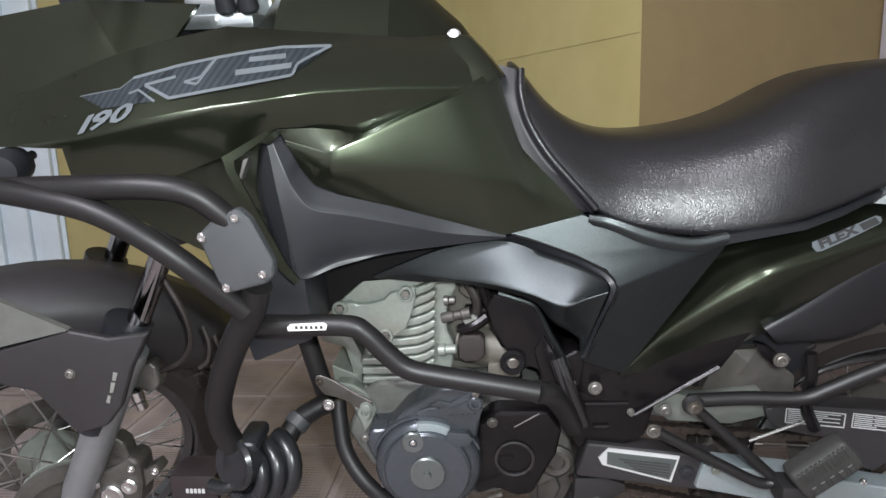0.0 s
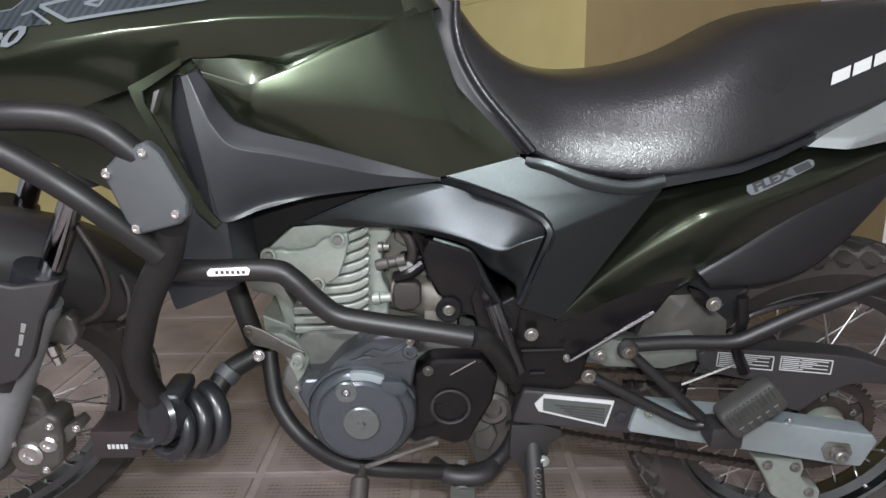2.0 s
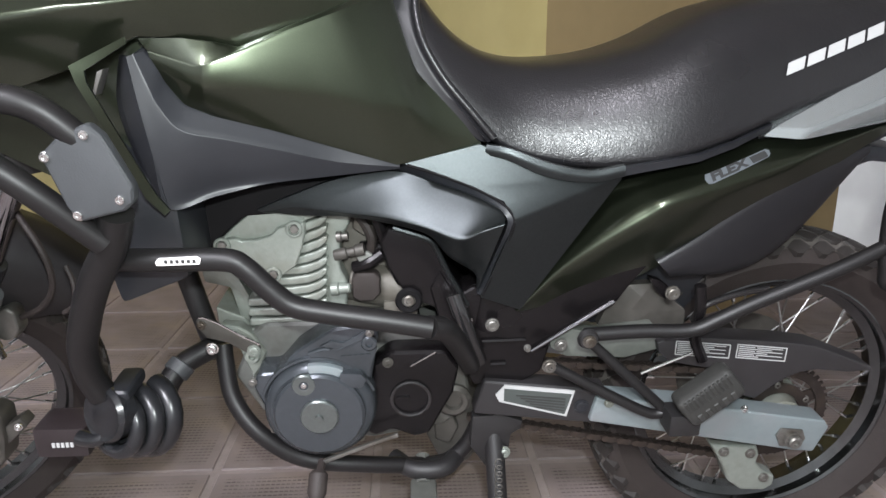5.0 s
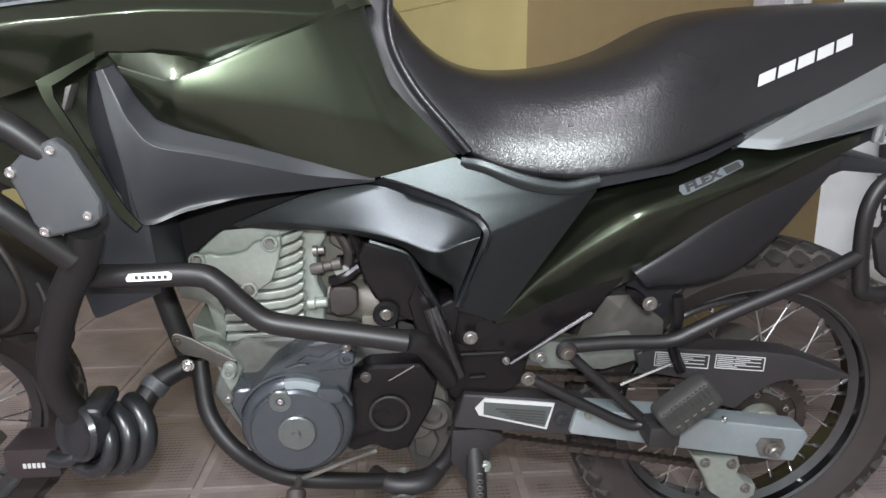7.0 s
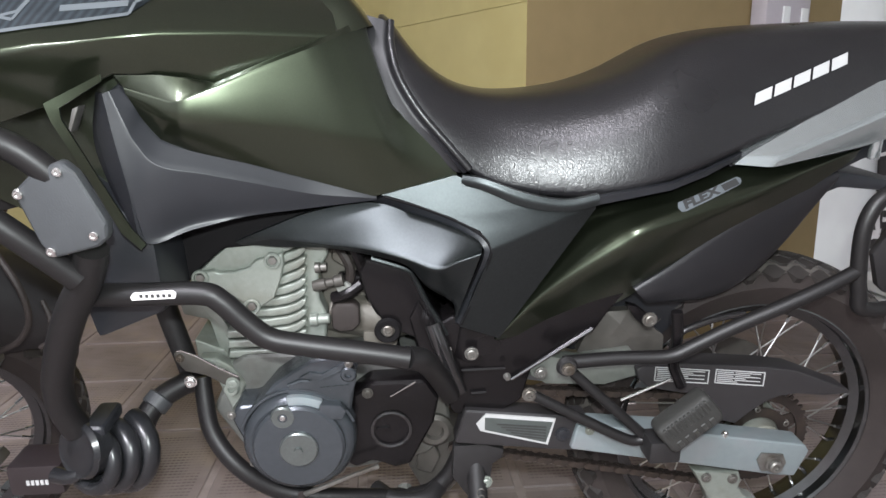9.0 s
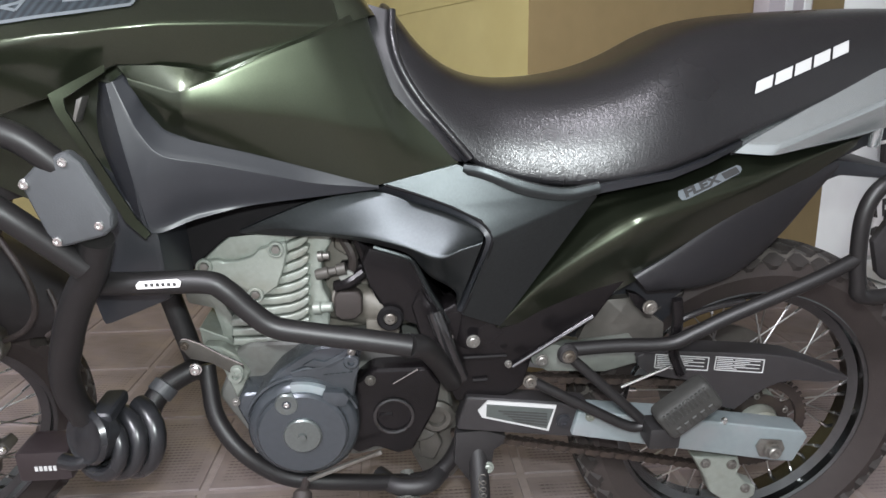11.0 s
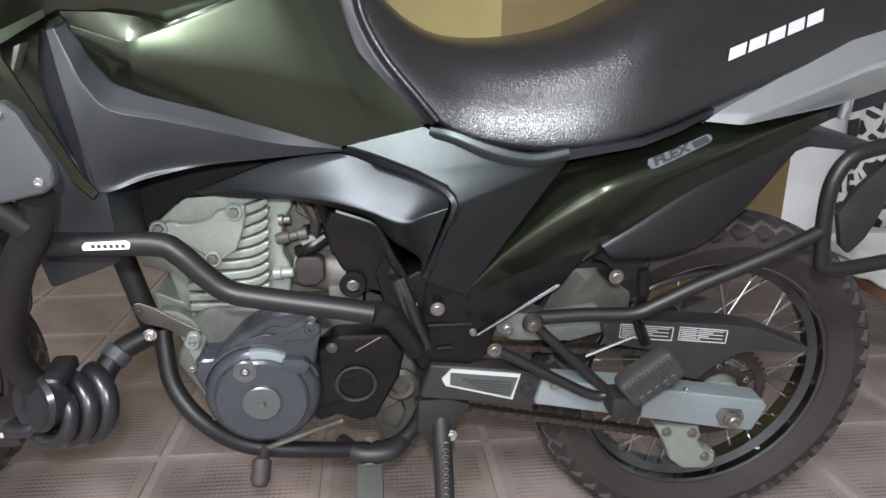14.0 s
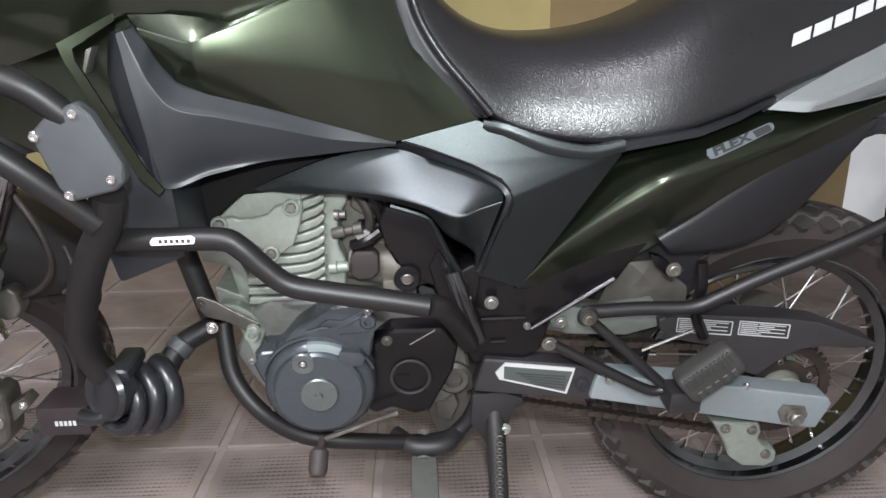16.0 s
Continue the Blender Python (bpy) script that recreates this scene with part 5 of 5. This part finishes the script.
part("sprocket_ring", lathe([(0.036, -0.0005), (0.052, -0.0005), (0.052, -0.0045), (0.036, -0.0045)], SPC, 36, closed=True), OILY, sprocket)
for k in range(41):
    a = 2 * math.pi * k / 41
    part("tooth", prism([(SPC.x + r * math.cos(a + w), SPC.z + r * math.sin(a + w)) for r, w in ((0.080, -0.055), (0.0875, -0.02), (0.0875, 0.02), (0.080, 0.055))], -0.071, -0.068), OILY, sprocket)
for k in range(5):
    a = 2 * math.pi * k / 5 + 0.45
    part("sprocket_arm", prism([(SPC.x + r * math.cos(a + w), SPC.z + r * math.sin(a + w)) for r, w in ((0.048, -0.26), (0.070, -0.13), (0.070, 0.13), (0.048, 0.26))], -0.0715, -0.0675), OILY, sprocket)
    part("bolt", bolt((SPC.x + 0.05 * math.cos(a), -0.0725, SPC.z + 0.05 * math.sin(a)), 0.006, 0.005), STEEL, sprocket)
part("hub_cush", lathe([(0.0, 0.004), (0.021, 0.004), (0.023, 0.034), (0.0275, 0.038), (0.032, 0.035), (0.035, 0.014), (0.044, 0.008), (0.050, 0.0)], (0.6, -0.058, 0.314), 36, (0, -1, 0)), ALLOY, bike, "alloy rear hub carrier")
part("rear_disc", lathe([(0.07, 0), (0.11, 0), (0.11, 0.004), (0.07, 0.004)], (0.6, 0.062, 0.315), 48, closed=True), GRIME, bike)
guide = part("chain_guide", merge(prism([(0.48, 0.282), (0.5574, 0.2766), (0.5637, 0.2586), (0.561, 0.2442), (0.5754, 0.2262), (0.597, 0.2163), (0.597, 0.1983), (0.5826, 0.1884), (0.5439, 0.1911), (0.5187, 0.21), (0.5052, 0.2406)], -0.112, -0.082, 0.006, 3)), ALLOY, bike, "pale cast alloy chain guide")
for p in ((0.503, -0.112, 0.269), (0.547, -0.112, 0.264), (0.577, -0.112, 0.216)):
    part("bolt", bolt(p, 0.008, 0.005), STEEL, guide)
stay = part("pannier_stay", merge(tube([(0.250, -0.15, 0.503), (0.325, -0.152, 0.508), (0.395, -0.16, 0.512), (0.43, -0.165, 0.53), (0.478, -0.17, 0.558), (0.574, -0.18, 0.608), (0.638, -0.18, 0.642)], 0.010, 14),
     tube([(0.76, -0.18, 0.765), (0.68, -0.18, 0.752), (0.646, -0.18, 0.738), (0.631, -0.18, 0.71), (0.630, -0.18, 0.67), (0.640, -0.18, 0.61), (0.66, -0.18, 0.582), (0.78, -0.18, 0.60)], 0.0105, 14)), BLACKT, bike, "black tubular pannier stay")
part("stay_tab", lathe([(0.014, 0), (0.015, 0.004), (0.012, 0.01), (0, 0.012)], (0.252, -0.158, 0.503), 20, (0, -1, 0)), TUBE, stay)
part("bolt", bolt((0.252, -0.169, 0.503), 0.009, 0.006), STEEL, stay)
part("stay_hanger", tube([(0.405, -0.15, 0.575), (0.41, -0.15, 0.54), (0.415, -0.135, 0.49), (0.43, -0.14, 0.452)], 0.008, 10), GLOSS, bike)
part("footpeg_bracket", merge(tube([(0.258, -0.15, 0.493), (0.37, -0.17, 0.391)], 0.0076, 12), tube([(0.204, -0.15, 0.457), (0.30, -0.162, 0.407), (0.345, -0.168, 0.386), (0.365, -0.17, 0.385), (0.385, -0.175, 0.395)], 0.0076, 12)), BLACKT, bike)
PEG = Matrix.Translation((0.4135, -0.20, 0.4352)) @ Matrix.Rotation(radians(-40), 4, "Y")
peg = part("footpeg", block(-0.044, 0.044, -0.018, 0.018, -0.025, 0.025, 0.0125, PEG, 4), GREYRUB, bike, "worn ribbed grey rubber footpeg")
for k in range(11):
    x = -0.034 + 0.0066 * k
    part("rubber_rib", block(x, x + 0.0038, -0.0205, -0.015, 0.004, 0.022, 0.001, PEG, 1), GREYRUB, peg)
    if k % 2:
        part("rubber_rib", block(x - 0.003, x + 0.005, -0.0198, -0.015, -0.018, -0.006, 0.001, PEG, 1), GREYRUB, peg)
part("linkage_rod", tube([(0.345, -0.13, 0.427), (0.418, -0.13, 0.459)], 0.0024, 8, smooth=False), CHROME, bike)
part("mudguard_edge", tube([(0.415, -0.120, 0.506), (0.421, -0.120, 0.518), (0.429, -0.120, 0.528), (0.446, -0.120, 0.537), (0.479, -0.120, 0.548), (0.521, -0.120, 0.555)], 0.005, 10), PAINT, bike)
part("footpeg_clevis", block(0.365, 0.41, -0.205, -0.165, 0.368, 0.402, 0.005), TUBE, peg)
for p, r in (((0.203, -0.152, 0.457), 0.010), ((0.173, -0.138, 0.479), 0.005), ((0.370, -0.143, 0.562), 0.010), ((0.228, -0.112, 0.468), 0.009)):
    part("bolt", bolt(p, r, 0.008), STEEL, bike)
part("frame_side", prism([(0.10, 0.50), (0.183, 0.459), (0.302, 0.536), (0.320, 0.565), (0.36, 0.615), (0.20, 0.575), (0.11, 0.56)], -0.117, -0.07, 0.003), GLOSS, bike, "gloss black frame side plate")
# plated tube added as the highlight on the black plate's lower edge
part("plate_edge", tube([(0.183, -0.119, 0.463), (0.298, -0.119, 0.539)], 0.0030, 8, smooth=False), STANCHION, bike)
DUSTY = mat("dusty_casting", (0.125, 0.135, 0.12), 0.55, metal=0.2, vary=0.2, scale=80, stain=(0.09, 0.085, 0.07))
part("peg_casting", prism([(0.212, 0.475), (0.245, 0.487), (0.29, 0.478), (0.37, 0.49), (0.385, 0.45), (0.33, 0.435), (0.24, 0.44), (0.215, 0.455)], -0.10, -0.07, 0.006), DUSTY, bike, "dull alloy casting behind the footpeg")
part("inner_mudguard", panel([(0.293, -0.070, 0.478), (0.308, -0.070, 0.515), (0.334, -0.072, 0.543), (0.368, -0.072, 0.545), (0.399, -0.070, 0.521), (0.426, -0.070, 0.500), (0.428, -0.070, 0.461), (0.398, -0.070, 0.451), (0.305, -0.070, 0.464), (0.352, -0.082, 0.527), (0.341, -0.076, 0.504), (0.372, -0.080, 0.504), (0.343, -0.078, 0.482)],
     [(0, 1, 12), (1, 2, 9, 10), (1, 10, 12), (2, 3, 9), (3, 4, 11, 9), (9, 11, 10), (10, 11, 12), (4, 5, 11), (5, 6, 11), (6, 7, 12, 11), (7, 8, 12), (8, 0, 12)], thick=0.02, bevel=0.0015, segments=1), GRIME, bike, "mud-stained faceted inner mudguard")
part("under_tail", prism([(0.20, 0.50), (0.36, 0.612), (0.46, 0.61), (0.46, 0.52), (0.43, 0.49), (0.29, 0.47)], -0.055, 0.06, 0.01), BLACKP, bike)
part("mud_bracket", prism([(0.354, 0.565), (0.371, 0.560), (0.386, 0.549), (0.393, 0.531), (0.382, 0.529), (0.367, 0.543)], -0.095, -0.08, 0.003), GLOSS, bike)
part("silencer", tube([(0.25, 0.17, 0.50), (0.45, 0.20, 0.56), (0.75, 0.22, 0.64)], 0.05, 20), MAROON, bike)
part("tail_tongue", prism([(0.60, 0.758), (0.66, 0.752), (0.76, 0.735), (0.76, 0.720), (0.655, 0.730), (0.61, 0.712)], -0.085, 0.08, 0.006), BLACKP, bike)
part("tail_tray", prism([(0.47, 0.775), (0.66, 0.815), (0.85, 0.86), (0.86, 0.83), (0.67, 0.772), (0.63, 0.752), (0.5, 0.74)], -0.10, 0.10, 0.008), BLACKP, bike)
part("plate_holder", prism([(0.810, 0.590), (0.830, 0.628), (0.859, 0.663), (0.881, 0.688), (0.924, 0.731), (0.970, 0.844), (1.019, 0.843), (0.988, 0.720), (0.931, 0.670), (0.896, 0.643), (0.894, 0.618), (0.887, 0.591), (0.879, 0.566), (0.871, 0.546), (0.848, 0.518), (0.830, 0.533)], 0.020, 0.034, 0.004), MATTP, bike, "black plastic plate holder under the tail")
part("grab_peg", lathe([(0.0, 0), (0.007, 0.001), (0.008, 0.004), (0.008, 0.05), (0, 0.05)], (0.674, -0.112, 0.775), 14, (0, 0, 1)), SILVER, bike)

# stands and lever
side_stand = part("side_stand", merge(tube([(0.135, -0.10, 0.315), (0.138, -0.165, 0.20), (0.135, -0.265, 0.046)], 0.0150, 14), block(0.105, 0.165, -0.30, -0.245, 0.043, 0.054, 0.005), prism([(0.100, 0.35), (0.145, 0.352), (0.178, 0.340), (0.174, 0.325), (0.160, 0.315), (0.156, 0.270), (0.122, 0.258), (0.098, 0.295)], -0.115, -0.095, 0.004)), TUBE, bike, "black steel side stand, folded down")
spring = [Vector((0.139 - 0.004 * t + 0.0055 * math.cos(70 * t), -0.137 - 0.058 * t, 0.285 - 0.085 * t + 0.0055 * math.sin(70 * t) * 0.4)) + Vector((0, 0.0055 * math.sin(70 * t), 0)) for t in (k / 90 for k in range(91))]
part("stand_spring", tube(spring, 0.0011, 5, smooth=False), GRIME, side_stand)
part("stand_bolt", bolt((0.150, -0.118, 0.288), 0.009, 0.008), ALLOY, side_stand)
part("footrest_bar", tube([(-0.02, -0.09, 0.262), (0.01, -0.12, 0.262), (0.055, -0.12, 0.262), (0.08, -0.09, 0.262)], 0.014, 12), TUBE, bike)
part("rider_footpeg", merge(block(0.005, 0.045, -0.235, -0.125, 0.226, 0.250, 0.006), tube([(0.025, -0.09, 0.262), (0.025, -0.135, 0.245)], 0.012, 10)), PEGR, bike, "grey rubber rider footpeg")
gear_lever = part("gear_lever", prism([(-0.126, 0.311), (-0.120, 0.3145), (-0.05, 0.3425), (-0.012, 0.357), (-0.010, 0.351), (-0.049, 0.3375), (-0.118, 0.3085)], -0.161, -0.155, 0.0015), STEEL, bike, "dull steel gear lever")
part("gear_lever_rubber", merge(tube([(-0.122, -0.155, 0.310), (-0.124, -0.175, 0.306)], 0.006, 10, smooth=False), lathe([(0.0, 0), (0.009, 0.001), (0.0135, 0.006), (0.0135, 0.032), (0.010, 0.040), (0.0, 0.042)], (-0.125, -0.172, 0.308), 18, (-0.05, -0.75, -0.66))), RUBBER, gear_lever)

# ---- marks on the panels ----
obs = {o.name: o for o in bike.children}
sh, tail, seat_o = obs["tank_shroud"], obs["tail_panel"], obs["seat"]
FILM = mat("blue_grey_film", (0.032, 0.042, 0.050), 0.4, metal=0.3, vary=0.3, scale=60)
LINE = mat("pale_film_line", (0.125, 0.142, 0.152), 0.35, metal=0.2)
def stripes(m, pitch):
    nt = m.node_tree
    b = nt.nodes["Principled BSDF"]
    old = b.inputs["Base Color"].links[0].from_socket
    co = nt.nodes.new("ShaderNodeTexCoord")
    turn = nt.nodes.new("ShaderNodeMapping")
    turn.inputs["Rotation"].default_value = (0, radians(-28), 0)
    w = nt.nodes.new("ShaderNodeTexWave")
    w.inputs["Scale"].default_value, w.inputs["Distortion"].default_value = 0.314 / pitch, 0.0
    mix = nt.nodes.new("ShaderNodeMix")
    mix.data_type, mix.blend_type = "RGBA", "MULTIPLY"
    mix.inputs["B"].default_value = (0.45, 0.45, 0.45, 1)
    nt.links.new(co.outputs["Object"], turn.inputs["Vector"])
    nt.links.new(turn.outputs["Vector"], w.inputs["Vector"])
    nt.links.new(w.outputs["Fac"], mix.inputs["Factor"])
    nt.links.new(old, mix.inputs["A"])
    nt.links.new(mix.outputs["Result"], b.inputs["Base Color"])


stripes(FILM, 0.0075)
graphic = part("shroud_graphic", decal([(-0.213, 0.993), (-0.269, 0.993), (-0.303, 0.989), (-0.343, 0.983), (-0.384, 0.976), (-0.421, 0.956), (-0.387, 0.941), (-0.251, 0.961), (-0.249, 0.973), (-0.240, 0.979)], [sh], 0.0012, 0.008), FILM, bike, "striped blue grey angular graphic with pale edges")
part("shroud_graphic", decal([(-0.507, 0.945), (-0.452, 0.953), (-0.438, 0.964), (-0.384, 0.976), (-0.421, 0.956), (-0.428, 0.951), (-0.404, 0.938), (-0.426, 0.936), (-0.473, 0.931), (-0.484, 0.939)], [sh], 0.0012, 0.008), FILM, bike, "faded blue grey end of the graphic")
for name, pts, w in (("graphic_line", [(-0.438, 0.964), (-0.384, 0.976), (-0.343, 0.983), (-0.303, 0.989), (-0.269, 0.993), (-0.213, 0.993), (-0.240, 0.979), (-0.249, 0.973), (-0.251, 0.961), (-0.318, 0.951), (-0.387, 0.941), (-0.421, 0.956), (-0.384, 0.964)], 0.0034),
                     ("graphic_line", [(-0.439, 0.947), (-0.428, 0.951), (-0.404, 0.938)], 0.0024),
                     ("graphic_line", [(-0.339, 0.983), (-0.356, 0.955), (-0.372, 0.958), (-0.353, 0.963), (-0.342, 0.980)], 0.0028),
                     ("graphic_line", [(-0.507, 0.945), (-0.452, 0.953), (-0.438, 0.964)], 0.0012),
                     ("graphic_bar", [(-0.303, 0.980), (-0.263, 0.983)], 0.0058),
                     ("graphic_bar", [(-0.315, 0.966), (-0.255, 0.972)], 0.0062)):
    for k, (p, q) in enumerate(zip(pts, pts[1:])):
        part(name, decal(stroke([p, q], w), [sh], 0.0022 + 0.0003 * (k % 2), 0.02), LINE, graphic)
for text, x, z in (("1", -0.5075, 0.9020), ("90", -0.4885, 0.9068)):
    part("model_number", laid_letters(text, 0.0235, pose(x, 0, z, 90, 0, 0) @ pose(0, 0, 0, 0, 0, 14) @ Matrix.Diagonal((2.35, 1, 1, 1)), sh, 0.002, 0.35, 0.0007), LINE, sh, "white number 190")
badge = part("badge", decal([(0.3914, 0.7222), (0.3940, 0.7272), (0.3989, 0.7287), (0.4795, 0.7564), (0.4839, 0.7552), (0.4839, 0.7519), (0.4801, 0.7484), (0.4002, 0.7190), (0.3943, 0.7182)], [tail], 0.0012), LINE, bike, "pale badge with dark letters")
part("badge_letters", laid_letters("FLEX", 0.0098, pose(0.3996, 0, 0.7214, 90, 0, 0) @ pose(0, 0, 0, 0, 0, 19.5) @ Matrix.Diagonal((2.5, 1, 1, 1)), tail, 0.0022, 0.15, 0.0005), BARS, badge)
part("badge_mark", decal(stroke([(0.4560, 0.7442), (0.4786, 0.7520)], 0.0062), [tail], 0.0022), BARS, badge)
H0, HD, HU = Vector((0.486, 0.851)), Vector((0.0285, 0.0102)), Vector((0.001, 0.0145))
for k in range(5):
    p = H0 + HD * k
    q = p + HD * 0.86
    shapes = [[p, q, q + HU + HD * 0.06, p + HU + HD * 0.06]]
    part("seat_mark", merge(*[decal([tuple(v) for v in s], [seat_o], 0.0025, 0.02) for s in shapes]), WHITE, seat_o, "white block printed on the seat side")

# ---- the rest of the garage ----
shutter = bmesh.new()
for k in range(12):
    x = -2.142 - 0.15 * k
    b = prism([(x - 0.095, 0.05), (x, 0.05), (x, 2.2), (x - 0.095, 2.2)], 2.0, 2.03, 0.008)
    me = bpy.data.meshes.new("tmp")
    b.to_mesh(me)
    b.free()
    shutter.from_mesh(me)
    bpy.data.meshes.remove(me)
me = bpy.data.meshes.new("tmp")
b = block(-3.972, -2.122, 2.028, 2.036, 0.0, 2.25)
b.to_mesh(me)
b.free()
shutter.from_mesh(me)
tagged(part("door_1", shutter, SHUTTER), "pale blue corrugated steel garage door", "door", kind="structure")
tagged(part("trim", tube([(-0.318, 2.034, 1.10), (CORNER[0] - 0.002, CORNER[1] + 0.002, 1.10)], 0.0022, 6), YELLOW), "faint raised seam across the yellow wall", "trim", kind="structure")

PITCH, GAP = 0.345, 0.018
X0, Y0 = -0.42, 0.225
near, far = [], bmesh.new()
for i in range(-10, 11):
    for j in range(-9, 6):
        x, y = X0 + PITCH * i, Y0 + PITCH * j
        if x < -4.0 or x + PITCH > 3.2 or y < -3.0 or y + PITCH > 2.04:
            continue
        if -1.7 < x < 1.7 and -1.0 < y < 1.6:
            near.append((x, y))
        else:
            vs = [far.verts.new((x + u - X0, y + v - Y0, 0.013)) for u, v in ((GAP, GAP), (PITCH, GAP), (PITCH, PITCH), (GAP, PITCH))]
            far.faces.new(vs)
far_tiles = tagged(part("floor_tiles", far, TILE, floor), kind="stuff")
far_tiles.location = (X0, Y0, 0)
tb = block(GAP, PITCH, GAP, PITCH, -0.006, 0.0, 0.002, None, 1)
finish(tb)
tm = bpy.data.meshes.new("tile")
tb.to_mesh(tm)
tb.free()
tm.materials.append(TILE)
for x, y in near:
    o = new("tile", tm)
    o.parent = floor
    o.location = (x, y, 0.013 + random.uniform(-0.0008, 0.0008))

ENAMEL = mat("white_enamel", (0.72, 0.74, 0.74), 0.35, vary=0.05, stain=(0.62, 0.63, 0.6))
WOOD = mat("dark_red_wood", (0.14, 0.07, 0.05), 0.5, vary=0.3, scale=30)
LINEN = mat("white_linen", (0.74, 0.76, 0.76), 0.85, vary=0.06, scale=30, bump=0.4, bump_scale=400)
bench = tagged(new("low_bench"), "low dark red wooden bench with a white sheet on it", "bench")
part("top", block(1.325, 1.95, 0.36, 0.78, 0.255, 0.285, 0.004), WOOD, bench)
for x in (1.77, 1.90):
    for y in (0.38, 0.72):
        part("leg", block(x, x + 0.04, y, y + 0.04, 0.013, 0.2555, 0.003), WOOD, bench)
sheet = bmesh.new()
cols = 24
grid = [[sheet.verts.new((1.320 + 0.635 * u / cols, 0.352 + 0.436 * v / cols, 0.2935 + 0.004 * math.sin(9.0 * u / cols + 7.0 * v / cols) + 0.003 * math.sin(31.0 * v / cols - 5.0 * u / cols))) for u in range(cols + 1)] for v in range(cols + 1)]
for v in range(cols):
    for u in range(cols):
        sheet.faces.new((grid[v][u], grid[v][u + 1], grid[v + 1][u + 1], grid[v + 1][u]))
cloth = tagged(part("bed_sheet", sheet, LINEN), "creased white sheet lying on the low bench", "sheet")
so = cloth.modifiers.new("wall", "SOLIDIFY")
so.thickness, so.offset = 0.008, -1


def spotted():
    m = mat("spotted_fabric", (0.62, 0.61, 0.61), 0.8, vary=0.05, bump=0.3, bump_scale=400)
    nt = m.node_tree
    co = nt.nodes.new("ShaderNodeTexCoord")
    v = nt.nodes.new("ShaderNodeTexVoronoi")
    v.feature = "DISTANCE_TO_EDGE"
    v.inputs["Scale"].default_value = 15
    nt.links.new(co.outputs["Object"], v.inputs["Vector"])
    n = nt.nodes.new("ShaderNodeTexNoise")
    n.inputs["Scale"].default_value = 25
    nt.links.new(co.outputs["Object"], n.inputs["Vector"])
    add = nt.nodes.new("ShaderNodeMath")
    add.operation = "MULTIPLY_ADD"
    nt.links.new(n.outputs["Fac"], add.inputs[0])
    add.inputs[1].default_value = 0.12
    nt.links.new(v.outputs["Distance"], add.inputs[2])
    r = nt.nodes.new("ShaderNodeMapRange")
    r.inputs["From Min"].default_value, r.inputs["From Max"].default_value = 0.17, 0.20
    nt.links.new(add.outputs[0], r.inputs["Value"])
    b = nt.nodes["Principled BSDF"]
    old = b.inputs["Base Color"].links[0].from_socket
    mix = nt.nodes.new("ShaderNodeMix")
    mix.data_type = "RGBA"
    nt.links.new(r.outputs["Result"], mix.inputs["Factor"])
    nt.links.new(old, mix.inputs["A"])
    mix.inputs["B"].default_value = (0.025, 0.022, 0.022, 1)
    nt.links.new(mix.outputs["Result"], b.inputs["Base Color"])
    return m


tagged(part("folded_blanket", block(1.375, 1.90, 0.53, 0.775, 0.3005, 0.335, 0.012, None, 4), LINEN), "folded white blanket lying on the low bench", "blanket")
drape = bmesh.new()
DA, DB = Vector((1.95, 1.511, 0.16)), Vector((2.80, 1.62, 0.16))
out_d = Vector((0.142, -0.99, 0))
grid = [[drape.verts.new(DA.lerp(DB, u / 60) + out_d * (0.035 + 0.022 * math.sin(u * 0.75 + 0.25 * math.sin(v * 0.4)) * (1 - 0.5 * v / 16)) + Vector((0.012 * math.sin(v * 0.7) if u in (0, 60) else 0, 0, 1.49 * v / 16))) for u in range(61)] for v in range(17)]
for v in range(16):
    for u in range(60):
        drape.faces.new((grid[v][u], grid[v][u + 1], grid[v + 1][u + 1], grid[v + 1][u]))
cloth = tagged(part("hanging_cloth", drape, spotted(), sharp=60), "white cloth with large dark blotches hanging on the pale wall", "cloth")
so = cloth.modifiers.new("wall", "SOLIDIFY")
so.thickness = 0.004

GREYBOX = mat("lilac_grey_plastic", (0.42, 0.39, 0.42), 0.45, vary=0.05)
d = Vector((0.89, 0.485, 0)).normalized()
n = Vector((d.y, -d.x, 0))
frame_m = Matrix.Translation(Vector((1.345, 0.75 + 0.545 * (1.345 - 0.38), 1.28)) + n * 0.003) @ Matrix(((d.x, -n.x, 0, 0), (d.y, -n.y, 0, 0), (0, 0, 1, 0), (0, 0, 0, 1)))
fuse = tagged(new("fuse_box"), "lilac grey plastic fuse box mounted on the shaded yellow wall", "fuse box")
part("body", block(-0.13, 0.13, -0.06, -0.001, -0.24, 0.24, 0.008, frame_m), GREYBOX, fuse)
for x in (-0.02, 0.09):
    part("switch", block(x - 0.02, x + 0.02, -0.066, -0.059, -0.19, -0.13, 0.003, frame_m), ENAMEL, fuse)
